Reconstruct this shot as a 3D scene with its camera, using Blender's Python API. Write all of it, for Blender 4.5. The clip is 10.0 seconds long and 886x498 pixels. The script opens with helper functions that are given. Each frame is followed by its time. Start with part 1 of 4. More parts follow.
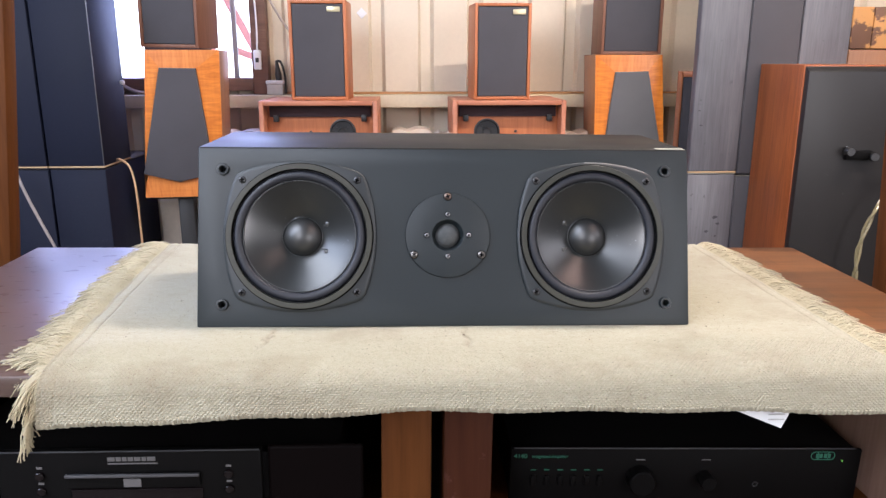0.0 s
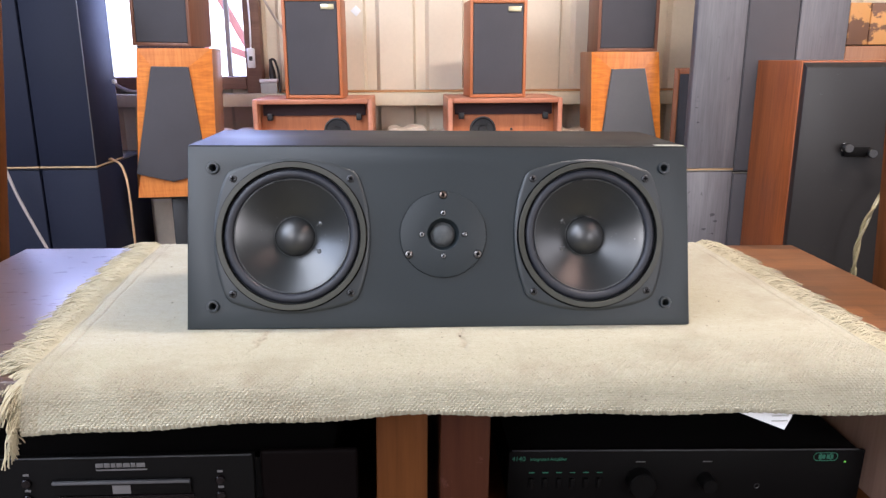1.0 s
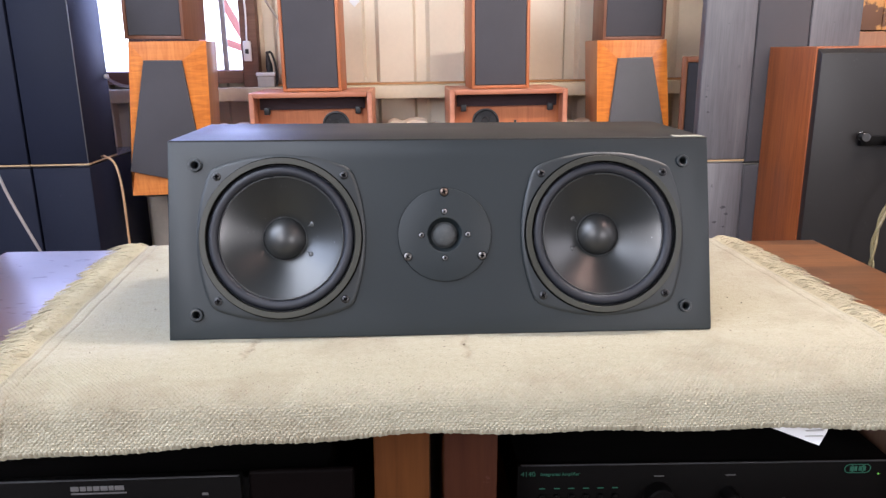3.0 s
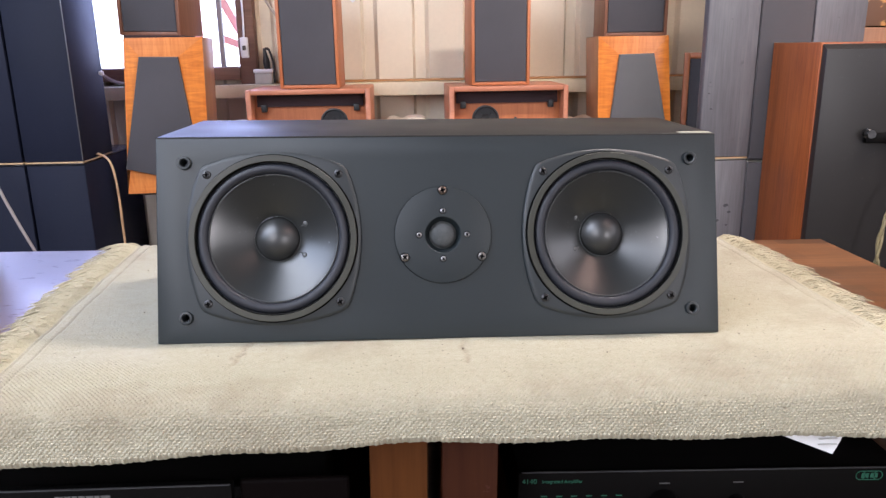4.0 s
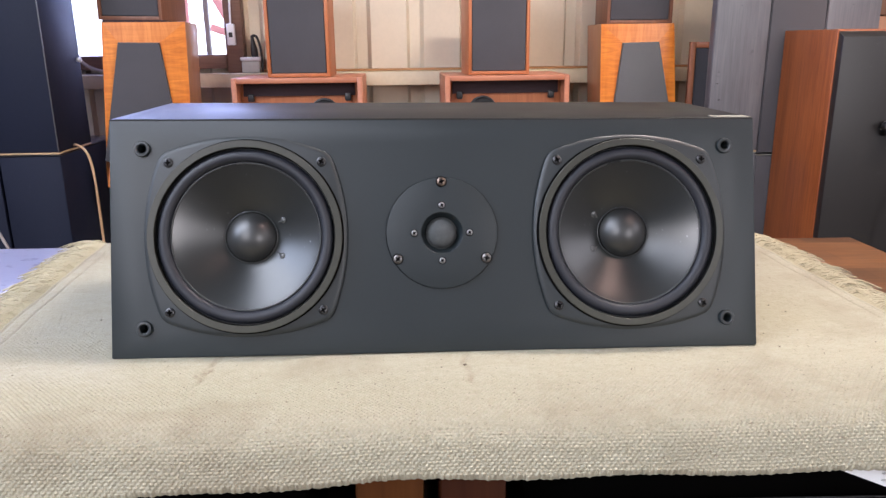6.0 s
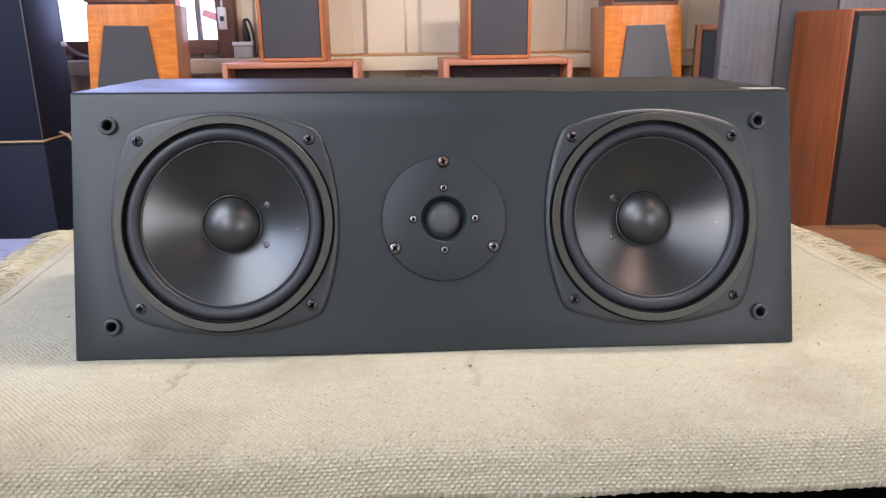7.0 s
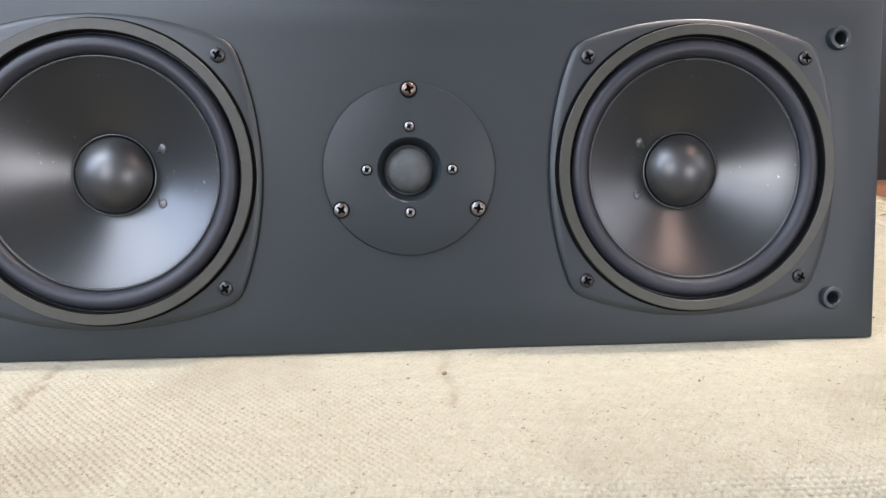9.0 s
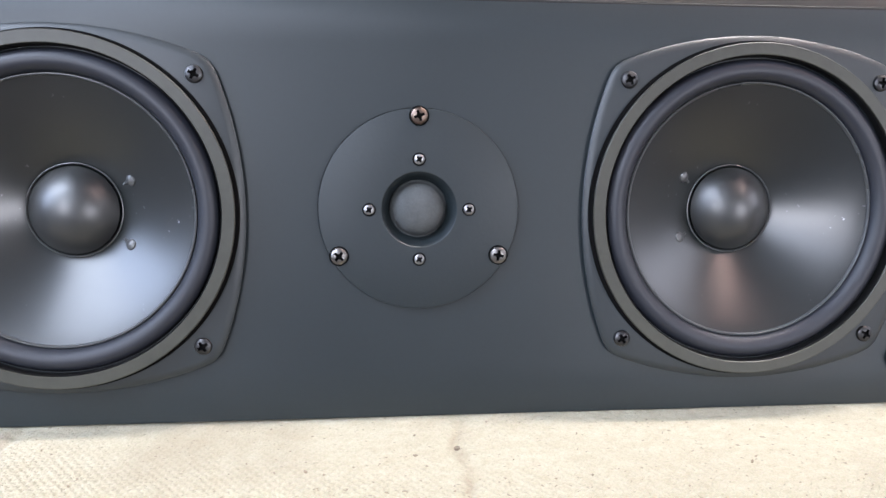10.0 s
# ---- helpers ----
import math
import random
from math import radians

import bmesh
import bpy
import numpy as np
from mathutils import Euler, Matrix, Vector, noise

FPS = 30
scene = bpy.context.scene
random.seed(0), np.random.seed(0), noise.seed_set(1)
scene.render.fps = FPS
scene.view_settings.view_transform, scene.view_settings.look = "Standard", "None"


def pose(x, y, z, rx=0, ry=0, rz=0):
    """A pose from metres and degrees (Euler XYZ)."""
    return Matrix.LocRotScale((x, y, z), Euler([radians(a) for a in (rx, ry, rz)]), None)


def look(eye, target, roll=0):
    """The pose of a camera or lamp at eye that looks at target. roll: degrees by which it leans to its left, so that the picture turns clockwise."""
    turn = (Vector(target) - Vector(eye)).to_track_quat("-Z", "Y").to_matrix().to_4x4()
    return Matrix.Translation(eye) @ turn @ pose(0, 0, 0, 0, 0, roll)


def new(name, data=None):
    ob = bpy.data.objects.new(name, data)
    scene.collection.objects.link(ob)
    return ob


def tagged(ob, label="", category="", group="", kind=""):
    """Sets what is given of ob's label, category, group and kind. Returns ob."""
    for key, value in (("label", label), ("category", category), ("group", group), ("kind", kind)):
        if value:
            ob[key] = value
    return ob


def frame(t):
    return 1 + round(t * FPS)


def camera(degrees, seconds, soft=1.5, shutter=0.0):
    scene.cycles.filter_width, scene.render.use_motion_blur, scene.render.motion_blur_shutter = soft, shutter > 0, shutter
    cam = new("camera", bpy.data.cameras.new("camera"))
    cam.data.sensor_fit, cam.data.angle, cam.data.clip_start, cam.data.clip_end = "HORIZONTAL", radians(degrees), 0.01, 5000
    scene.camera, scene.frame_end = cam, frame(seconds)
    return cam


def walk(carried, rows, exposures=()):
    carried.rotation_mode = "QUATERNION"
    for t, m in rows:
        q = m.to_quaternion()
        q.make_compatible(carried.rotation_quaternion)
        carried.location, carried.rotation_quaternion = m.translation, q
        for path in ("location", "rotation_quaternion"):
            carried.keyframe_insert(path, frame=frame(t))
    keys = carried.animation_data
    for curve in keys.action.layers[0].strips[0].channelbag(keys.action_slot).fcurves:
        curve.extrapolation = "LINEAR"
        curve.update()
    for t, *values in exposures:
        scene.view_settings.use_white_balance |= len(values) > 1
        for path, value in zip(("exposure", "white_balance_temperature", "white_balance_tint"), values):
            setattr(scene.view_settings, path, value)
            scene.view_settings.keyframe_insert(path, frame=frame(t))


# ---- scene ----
cam = camera(62.0, 10.0, soft=1.4)
ROWS = [
    (0, -0.0455, -0.0228, 1.0604, -2.83, -14.50, -0.01),
    (0.5, -0.0444, -0.0204, 1.0601, -3.01, -14.53, 0.05),
    (1, -0.0436, -0.0054, 1.0566, -3.12, -14.59, 0.20),
    (1.5, -0.0416, 0.0152, 1.0541, -3.25, -14.67, 0.39),
    (2, -0.0406, 0.0331, 1.0519, -3.12, -14.85, 0.62),
    (2.5, -0.0397, 0.0458, 1.0509, -2.87, -14.97, 0.77),
    (4, -0.0347, 0.0856, 1.0442, -2.82, -15.26, 0.87),
    (4.5, -0.0353, 0.1003, 1.0437, -2.91, -15.22, 0.68),
    (5, -0.0350, 0.1247, 1.0373, -3.09, -15.26, 0.59),
    (5.5, -0.0346, 0.1542, 1.0299, -3.29, -15.40, 0.57),
    (7, -0.0342, 0.2493, 1.0014, -3.48, -16.34, 0.75),
    (7.5, -0.0294, 0.2876, 0.9882, -4.11, -16.96, 0.61),
    (8, -0.0240, 0.3268, 0.9766, -4.52, -18.31, 0.51),
    (8.5, -0.0195, 0.3664, 0.9622, -4.76, -19.15, 0.31),
    (9, -0.0157, 0.4078, 0.9627, -5.10, -20.28, -0.10),
    (9.5, -0.0191, 0.4464, 0.9681, -5.30, -21.22, -0.61),
    (10, -0.0184, 0.4792, 0.9787, -5.39, -22.29, -0.95),
]
walk(cam, [(t, pose(x, y, z, 0, 0, yaw) @ pose(0, 0, 0, pitch) @ pose(0, 0, 0, 0, roll) @ pose(0, 0, 0, 90)) for t, x, y, z, yaw, pitch, roll in ROWS],
     exposures=[(0.0, 0.15, 5800, 18.5), (5.0, 0.04, 5820, 19.5), (7.5, 0.02, 5860, 18), (8.5, 0.12, 5860, 17), (9.0, 0.27, 5720, 17.5), (9.5, 0.38, 5560, 18), (10.0, 0.48, 5520, 18)])

# ---- world and lamps ----
world = bpy.data.worlds.new("world")
scene.world = world
world.use_nodes = True
wn = world.node_tree
sky = wn.nodes.new("ShaderNodeTexSky")
sky.sky_type, sky.sun_disc = "NISHITA", False
sky.sun_elevation, sky.sun_rotation = radians(40), radians(200)
wn.links.new(sky.outputs[0], wn.nodes["Background"].inputs[0])
wn.nodes["Background"].inputs[1].default_value = 0.1


def area(name, m, sx, sy, watts, colour):
    lamp = bpy.data.lights.new(name, "AREA")
    lamp.shape, lamp.size, lamp.size_y, lamp.energy, lamp.color = "RECTANGLE", sx, sy, watts, colour
    ob = new(name, lamp)
    ob.matrix_world = m
    return ob


# daylight in openings and rooflight behind and beside the viewer, lamps under the ceiling; unseen, placed to suit
# reflections
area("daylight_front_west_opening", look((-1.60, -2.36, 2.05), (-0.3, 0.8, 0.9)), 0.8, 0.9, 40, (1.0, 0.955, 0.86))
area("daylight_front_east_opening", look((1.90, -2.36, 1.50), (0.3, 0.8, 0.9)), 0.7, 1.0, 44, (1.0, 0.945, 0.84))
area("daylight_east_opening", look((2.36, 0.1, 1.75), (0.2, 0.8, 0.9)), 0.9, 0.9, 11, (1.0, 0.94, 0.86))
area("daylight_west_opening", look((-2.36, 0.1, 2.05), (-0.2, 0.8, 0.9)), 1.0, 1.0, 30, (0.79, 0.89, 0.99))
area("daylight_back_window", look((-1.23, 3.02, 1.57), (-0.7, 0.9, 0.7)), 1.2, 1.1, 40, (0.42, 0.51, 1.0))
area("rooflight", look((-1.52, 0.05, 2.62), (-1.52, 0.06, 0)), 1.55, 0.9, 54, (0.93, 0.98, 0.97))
# added fill under the closed ceiling, to lift the baffle's sheen at upper left
area("roof_fill_front", look((-1.35, -1.55, 2.62), (-1.35, -1.54, 0)), 1.3, 1.1, 40, (0.95, 0.98, 0.97))
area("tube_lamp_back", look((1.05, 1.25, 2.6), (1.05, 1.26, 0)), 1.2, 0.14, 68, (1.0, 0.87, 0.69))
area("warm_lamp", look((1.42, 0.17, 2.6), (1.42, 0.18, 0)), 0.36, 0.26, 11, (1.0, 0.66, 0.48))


# ---- materials ----
def node_mat(name):
    m = bpy.data.materials.new(name)
    m.use_nodes = True
    return m, m.node_tree, m.node_tree.nodes["Principled BSDF"]


def coords(nt, scale=(1, 1, 1), rot=(0, 0, 0), source="Object"):
    tc = nt.nodes.new("ShaderNodeTexCoord")
    mp = nt.nodes.new("ShaderNodeMapping")
    mp.inputs["Scale"].default_value, mp.inputs["Rotation"].default_value = scale, rot
    nt.links.new(tc.outputs[source], mp.inputs[0])
    return mp.outputs[0]


def noise_tex(nt, vec, scale, detail=4.0, rough=0.55, distortion=0.0):
    n = nt.nodes.new("ShaderNodeTexNoise")
    n.inputs["Scale"].default_value, n.inputs["Detail"].default_value = scale, detail
    n.inputs["Roughness"].default_value, n.inputs["Distortion"].default_value = rough, distortion
    nt.links.new(vec, n.inputs["Vector"])
    return n.outputs["Fac"]


def ramp(nt, fac, stops):
    r = nt.nodes.new("ShaderNodeValToRGB")
    while len(r.color_ramp.elements) < len(stops):
        r.color_ramp.elements.new(0.5)
    for e, (p, c) in zip(r.color_ramp.elements, stops):
        e.position, e.color = p, (*c, 1)
    nt.links.new(fac, r.inputs[0])
    return r.outputs[0]


def mixed(nt, fac, a, b, kind="MIX"):
    x = nt.nodes.new("ShaderNodeMix")
    x.data_type, x.blend_type = "RGBA", kind
    for sock, v in ((0, fac), (6, a), (7, b)):
        if isinstance(v, (float, int)):
            x.inputs[sock].default_value = v
        elif isinstance(v, tuple):
            x.inputs[sock].default_value = (*v, 1)
        else:
            nt.links.new(v, x.inputs[sock])
    return x.outputs[2]


def bumped(nt, b, height, strength, distance):
    bp = nt.nodes.new("ShaderNodeBump")
    bp.inputs["Strength"].default_value, bp.inputs["Distance"].default_value = strength, distance
    nt.links.new(height, bp.inputs["Height"])
    nt.links.new(bp.outputs[0], b.inputs["Normal"])


def spread(nt, fac, lo, hi):
    r = nt.nodes.new("ShaderNodeMapRange")
    r.inputs["From Min"].default_value, r.inputs["From Max"].default_value = 0.3, 0.7
    r.inputs["To Min"].default_value, r.inputs["To Max"].default_value = lo, hi
    nt.links.new(fac, r.inputs[0])
    return r.outputs[0]


def plain(name, colour, rough=0.5, metal=0.0, vary=0.12, grain=60.0, relief=0.1, depth=0.0006, gloss=0.5, patch=5.0):
    """A painted, cast or moulded surface: two scales of tone, fine relief, uneven gloss."""
    m, nt, b = node_mat(name)
    v = coords(nt)
    big, fine = noise_tex(nt, v, patch, 5), noise_tex(nt, v, grain, 6)
    lo, hi = tuple(c * (1 - vary) for c in colour), tuple(min(1, c * (1 + vary)) for c in colour)
    col = ramp(nt, big, [(0.3, lo), (0.7, hi)])
    col = mixed(nt, 0.35, col, ramp(nt, fine, [(0.3, lo), (0.7, hi)]))
    nt.links.new(col, b.inputs["Base Color"])
    nt.links.new(spread(nt, big, max(0.02, rough - 0.06), min(1, rough + 0.06)), b.inputs["Roughness"])
    b.inputs["Metallic"].default_value, b.inputs["Specular IOR Level"].default_value = metal, gloss
    bumped(nt, b, fine, relief, depth)
    return m


def wood(name, dark, mid, light, along="z", rough=0.35, fine=1.0, figure=0.0):
    """Veneer: long grain along one axis, pores, broad tone and, for figured veneer, cross ripples."""
    m, nt, b = node_mat(name)
    k = {"x": (2.2, 38, 38), "y": (38, 2.2, 38), "z": (38, 38, 2.2)}[along]
    v = coords(nt, tuple(c * fine for c in k))
    g = noise_tex(nt, v, 1.0, 6, 0.6, 0.6)
    pores = noise_tex(nt, coords(nt, tuple(c * fine * 5 for c in k)), 1.0, 3, 0.6)
    broad = noise_tex(nt, coords(nt), 4.0, 3)
    col = ramp(nt, g, [(0.28, dark), (0.5, mid), (0.72, light)])
    col = mixed(nt, 0.3, col, ramp(nt, pores, [(0.35, dark), (0.6, light)]))
    col = mixed(nt, 0.25, col, ramp(nt, broad, [(0.3, dark), (0.7, light)]))
    if figure:
        w = noise_tex(nt, coords(nt, (9, 9, 60) if along == "z" else (60, 9, 9)), 1.0, 3, 0.5, 1.5)
        col = mixed(nt, figure, col, ramp(nt, w, [(0.35, dark), (0.65, light)]))
    nt.links.new(col, b.inputs["Base Color"])
    nt.links.new(spread(nt, broad, rough - 0.05, rough + 0.08), b.inputs["Roughness"])
    bumped(nt, b, pores, 0.12, 0.0005)
    return m


def cloth(name, colour, scale=900.0, rough=0.95, vary=0.15):
    """Stretched speaker cloth: fine cross weave."""
    m, nt, b = node_mat(name)
    v = coords(nt)
    big, fine = noise_tex(nt, v, 7, 4), noise_tex(nt, v, scale, 2)
    lo, hi = tuple(c * (1 - vary) for c in colour), tuple(c * (1 + vary) for c in colour)
    col = mixed(nt, 0.5, ramp(nt, big, [(0.3, lo), (0.7, hi)]), ramp(nt, fine, [(0.35, lo), (0.65, hi)]))
    nt.links.new(col, b.inputs["Base Color"])
    b.inputs["Roughness"].default_value = rough
    b.inputs["Sheen Weight"].default_value = 0.15
    bumped(nt, b, fine, 0.3, 0.0005)
    return m


def glow(name, colour, strength):
    m, nt, b = node_mat(name)
    b.inputs["Base Color"].default_value = (*colour, 1)
    b.inputs["Emission Color"].default_value = (*colour, 1)
    b.inputs["Emission Strength"].default_value = strength
    return m


def crease_mask(nt, v, cx, slope, y0, y1, dirt):
    """A soft, broken, dirty line across the rug near x = cx, from y0 to y1."""
    def calc(kind, a, b, clamp=False):
        n = nt.nodes.new("ShaderNodeMath")
        n.operation, n.use_clamp = kind, clamp
        for i, s in enumerate((a, b)):
            if isinstance(s, (int, float)):
                n.inputs[i].default_value = s
            else:
                nt.links.new(s, n.inputs[i])
        return n.outputs[0]
    sep = nt.nodes.new("ShaderNodeSeparateXYZ")
    nt.links.new(v, sep.inputs[0])
    wob = noise_tex(nt, v, 60, 3, 0.6)
    line = calc("ADD", calc("MULTIPLY", calc("SUBTRACT", sep.outputs[1], 0.77), slope), calc("MULTIPLY", calc("SUBTRACT", wob, 0.5), 0.022))
    off = calc("ABSOLUTE", calc("SUBTRACT", calc("SUBTRACT", sep.outputs[0], cx), line), 0)
    across = calc("SUBTRACT", 1.0, calc("DIVIDE", off, 0.0050), True)
    along = calc("MULTIPLY", calc("MULTIPLY", calc("SUBTRACT", sep.outputs[1], y0), 40, True), calc("MULTIPLY", calc("SUBTRACT", y1 + 0.02, sep.outputs[1]), 40, True))
    broken = calc("MULTIPLY", calc("SUBTRACT", noise_tex(nt, v, 110, 2, 0.5), 0.30), 2.6, True)
    return calc("MULTIPLY", calc("MULTIPLY", across, along), calc("MULTIPLY", broken, dirt))


def rug_mat():
    m, nt, b = node_mat("unbleached_cotton")
    v = coords(nt)
    big, slub = noise_tex(nt, v, 5, 4), noise_tex(nt, coords(nt, (28, 170, 170)), 1.0, 5, 0.65)
    tuft, fine = noise_tex(nt, coords(nt, (190, 300, 300)), 1.0, 4, 0.65), noise_tex(nt, v, 1100, 3)
    col = ramp(nt, big, [(0.3, (0.318, 0.293, 0.205)), (0.7, (0.356, 0.331, 0.242))])
    col = mixed(nt, 0.5, col, ramp(nt, slub, [(0.28, (0.270, 0.243, 0.165)), (0.5, (0.337, 0.311, 0.224)), (0.72, (0.404, 0.380, 0.289))]))
    col = mixed(nt, 0.4, col, ramp(nt, tuft, [(0.3, (0.242, 0.212, 0.137)), (0.52, (0.344, 0.317, 0.230)), (0.75, (0.423, 0.400, 0.308))]))
    col = mixed(nt, 0.25, col, ramp(nt, fine, [(0.35, (0.234, 0.206, 0.134)), (0.6, (0.394, 0.368, 0.274))]))
    stain = noise_tex(nt, v, 11, 4, 0.55)
    col = mixed(nt, ramp(nt, stain, [(0.50, (0, 0, 0)), (0.74, (0.6, 0.6, 0.6))]), col, (0.212, 0.173, 0.113))
    for cx, slope, y0, y1, dirt in ((0.020, -0.07, 0.715, 0.785, 0.5), (-0.204, 0.16, 0.735, 0.80, 0.85)):
        col = mixed(nt, crease_mask(nt, v, cx, slope, y0, y1, dirt), col, (0.178, 0.134, 0.088))
    fleck = noise_tex(nt, coords(nt, (330, 520, 520)), 1.0, 1, 0.4)
    col = mixed(nt, ramp(nt, fleck, [(0.69, (0, 0, 0)), (0.76, (0.65, 0.65, 0.65))]), col, (0.133, 0.100, 0.066))
    nt.links.new(col, b.inputs["Base Color"])
    b.inputs["Roughness"].default_value = 0.95
    b.inputs["Sheen Weight"].default_value = 0.06
    bumped(nt, b, mixed(nt, 0.35, tuft, fine), 1.0, 0.0018)
    return m


M_BOX = plain("black_ash_vinyl", (0.0076, 0.0126, 0.0148), 0.46, vary=0.16, grain=420, relief=0.12, depth=0.0003, gloss=0.48)
M_BOX_TOP = wood("black_grained_vinyl", (0.013, 0.0125, 0.012), (0.017, 0.0165, 0.016), (0.022, 0.021, 0.020), "x", 0.46, 1.4)
M_FLANGE = plain("black_pressed_steel", (0.0120, 0.0160, 0.0180), 0.46, vary=0.12, grain=300, relief=0.1, gloss=0.55)
M_GASKET = plain("grey_olive_gasket", (0.030, 0.030, 0.022), 0.45, vary=0.3, grain=160, relief=0.3, gloss=0.4)
M_RUBBER = plain("black_rubber_surround", (0.013, 0.0145, 0.020), 0.50, vary=0.15, grain=200, relief=0.1, gloss=0.45)
M_CONE = plain("black_polypropylene_cone", (0.007, 0.009, 0.009), 0.31, vary=0.2, grain=120, relief=0.05, gloss=0.78)
def dusty(m, amount):
    """Sparse pale dust specks over a dark plastic."""
    nt = m.node_tree
    b = nt.nodes["Principled BSDF"]
    v = coords(nt)
    spots = ramp(nt, noise_tex(nt, v, 330, 3, 0.5), [(0.68, (0, 0, 0)), (0.76, (1, 1, 1))])
    where = ramp(nt, noise_tex(nt, v, 28, 3, 0.5), [(0.52, (0, 0, 0)), (0.70, (amount, amount, amount))])
    old = b.inputs["Base Color"].links[0].from_socket
    nt.links.new(mixed(nt, mixed(nt, 1.0, spots, where, "MULTIPLY"), old, (0.30, 0.31, 0.33)), b.inputs["Base Color"])


dusty(M_CONE, 0.8)
M_CAP = plain("black_soft_dust_cap", (0.011, 0.012, 0.012), 0.40, vary=0.12, grain=260, relief=0.06, gloss=1.0)
M_GLUE = plain("clear_glue_bead", (0.060, 0.062, 0.062), 0.30, vary=0.3, grain=300)
M_TWEET = plain("black_moulded_plate", (0.0080, 0.0127, 0.0148), 0.51, vary=0.08, grain=500, relief=0.15, gloss=0.44)
M_DOME = plain("grey_coated_fabric", (0.060, 0.064, 0.064), 0.75, vary=0.30, grain=900, relief=0.4, patch=170, gloss=0.3)
M_SCREW = plain("dark_plated_steel", (0.062, 0.062, 0.064), 0.40, 1.0, vary=0.35, grain=300)
M_SCREW_RUST = plain("bronzed_steel", (0.15, 0.115, 0.095), 0.35, 1.0, vary=0.4, grain=300)
M_SCREW_SILVER = plain("bright_plated_steel", (0.24, 0.24, 0.245), 0.38, 1.0, vary=0.3, grain=300)
M_SCREW_MID = plain("worn_plated_steel", (0.17, 0.162, 0.155), 0.36, 1.0, vary=0.4, grain=300)
# near-black: shade of gaps, slots and edges put into the colour
M_SHADE_BLACK = plain("shade_black", (0.003, 0.003, 0.003), 0.95, gloss=0.1)
M_WINE = plain("wine_black_lacquer", (0.0035, 0.0022, 0.0022), 0.55, vary=0.15, grain=200, gloss=0.04)
M_DARK = plain("dark_recess", (0.006, 0.006, 0.006), 0.8)
M_SILVER = plain("silver_foil", (0.62, 0.60, 0.50), 0.35, 0.6, vary=0.15, grain=200)
M_LABEL = plain("pale_paper_label", (0.32, 0.31, 0.25), 0.5, vary=0.15, grain=200)
M_GOLD = plain("brass_badge", (0.68, 0.60, 0.38), 0.35, 0.7, vary=0.15)
M_RUG = rug_mat()
M_STRAND = plain("cotton_strands", (0.39, 0.345, 0.23), 0.95, vary=0.22, grain=900, relief=0.3)
M_SPECK = plain("brown_lint", (0.19, 0.155, 0.11), 0.9, vary=0.45, grain=700)
M_TABLE = wood("polished_brown_table", (0.040, 0.014, 0.004), (0.100, 0.037, 0.010), (0.18, 0.072, 0.022), "x", 0.42, 1.5)
M_TABLE_DK = wood("polished_dark_table", (0.030, 0.012, 0.006), (0.055, 0.022, 0.011), (0.085, 0.036, 0.018), "x", 0.36)
M_BOX_TOP.node_tree.nodes["Principled BSDF"].inputs["Specular IOR Level"].default_value = 0.06
for m in (M_TABLE_DK,):
    m.node_tree.nodes["Principled BSDF"].inputs["Coat Weight"].default_value = 1.0
    m.node_tree.nodes["Principled BSDF"].inputs["Coat Roughness"].default_value = 0.40
    m.node_tree.nodes["Principled BSDF"].inputs["Coat IOR"].default_value = 1.95
M_TABLE.node_tree.nodes["Principled BSDF"].inputs["Coat Weight"].default_value = 0.12
M_TABLE.node_tree.nodes["Principled BSDF"].inputs["Coat Roughness"].default_value = 0.38
M_TABLE.node_tree.nodes["Principled BSDF"].inputs["Coat IOR"].default_value = 1.45


def staved(m, width, height, amount):
    """Glued staves: each block of wood a little lighter or darker."""
    nt = m.node_tree
    b = nt.nodes["Principled BSDF"]
    br = nt.nodes.new("ShaderNodeTexBrick")
    br.inputs["Color1"].default_value, br.inputs["Color2"].default_value = (1 - amount, 1 - amount, 1 - amount, 1), (1 + amount, 1 + amount, 1 + amount, 1)
    br.inputs["Mortar"].default_value = (0.55, 0.5, 0.45, 1)
    br.inputs["Scale"].default_value, br.inputs["Mortar Size"].default_value = 1.0, 0.0006
    br.inputs["Brick Width"].default_value, br.inputs["Row Height"].default_value = width, height
    nt.links.new(coords(nt), br.inputs["Vector"])
    old = b.inputs["Base Color"].links[0].from_socket
    nt.links.new(mixed(nt, 1.0, old, br.outputs["Color"], "MULTIPLY"), b.inputs["Base Color"])


staved(M_TABLE, 0.22, 0.042, 0.32)
M_TABLE.node_tree.nodes["Principled BSDF"].inputs["Specular IOR Level"].default_value = 0.3


def scuffed(m):
    """Small dull worn spots in a polished coat."""
    nt = m.node_tree
    spots = ramp(nt, noise_tex(nt, coords(nt, (42, 85, 85)), 1.0, 3, 0.55), [(0.60, (1, 1, 1)), (0.70, (0.35, 0.35, 0.35))])
    nt.links.new(spots, nt.nodes["Principled BSDF"].inputs["Coat Weight"])


scuffed(M_TABLE_DK)
M_POST_OR = wood("orange_brown_panel", (0.048, 0.014, 0.003), (0.080, 0.025, 0.005), (0.115, 0.040, 0.009), "z", 0.5)
M_POST_RED = wood("red_brown_panel", (0.032, 0.009, 0.004), (0.048, 0.014, 0.006), (0.068, 0.022, 0.009), "z", 0.5)
# red brown panel lightened, the light on its inner face put into the colour
M_POST_LIT = wood("lit_brown_panel", (0.17, 0.10, 0.07), (0.23, 0.14, 0.10), (0.29, 0.19, 0.14), "z", 0.5)
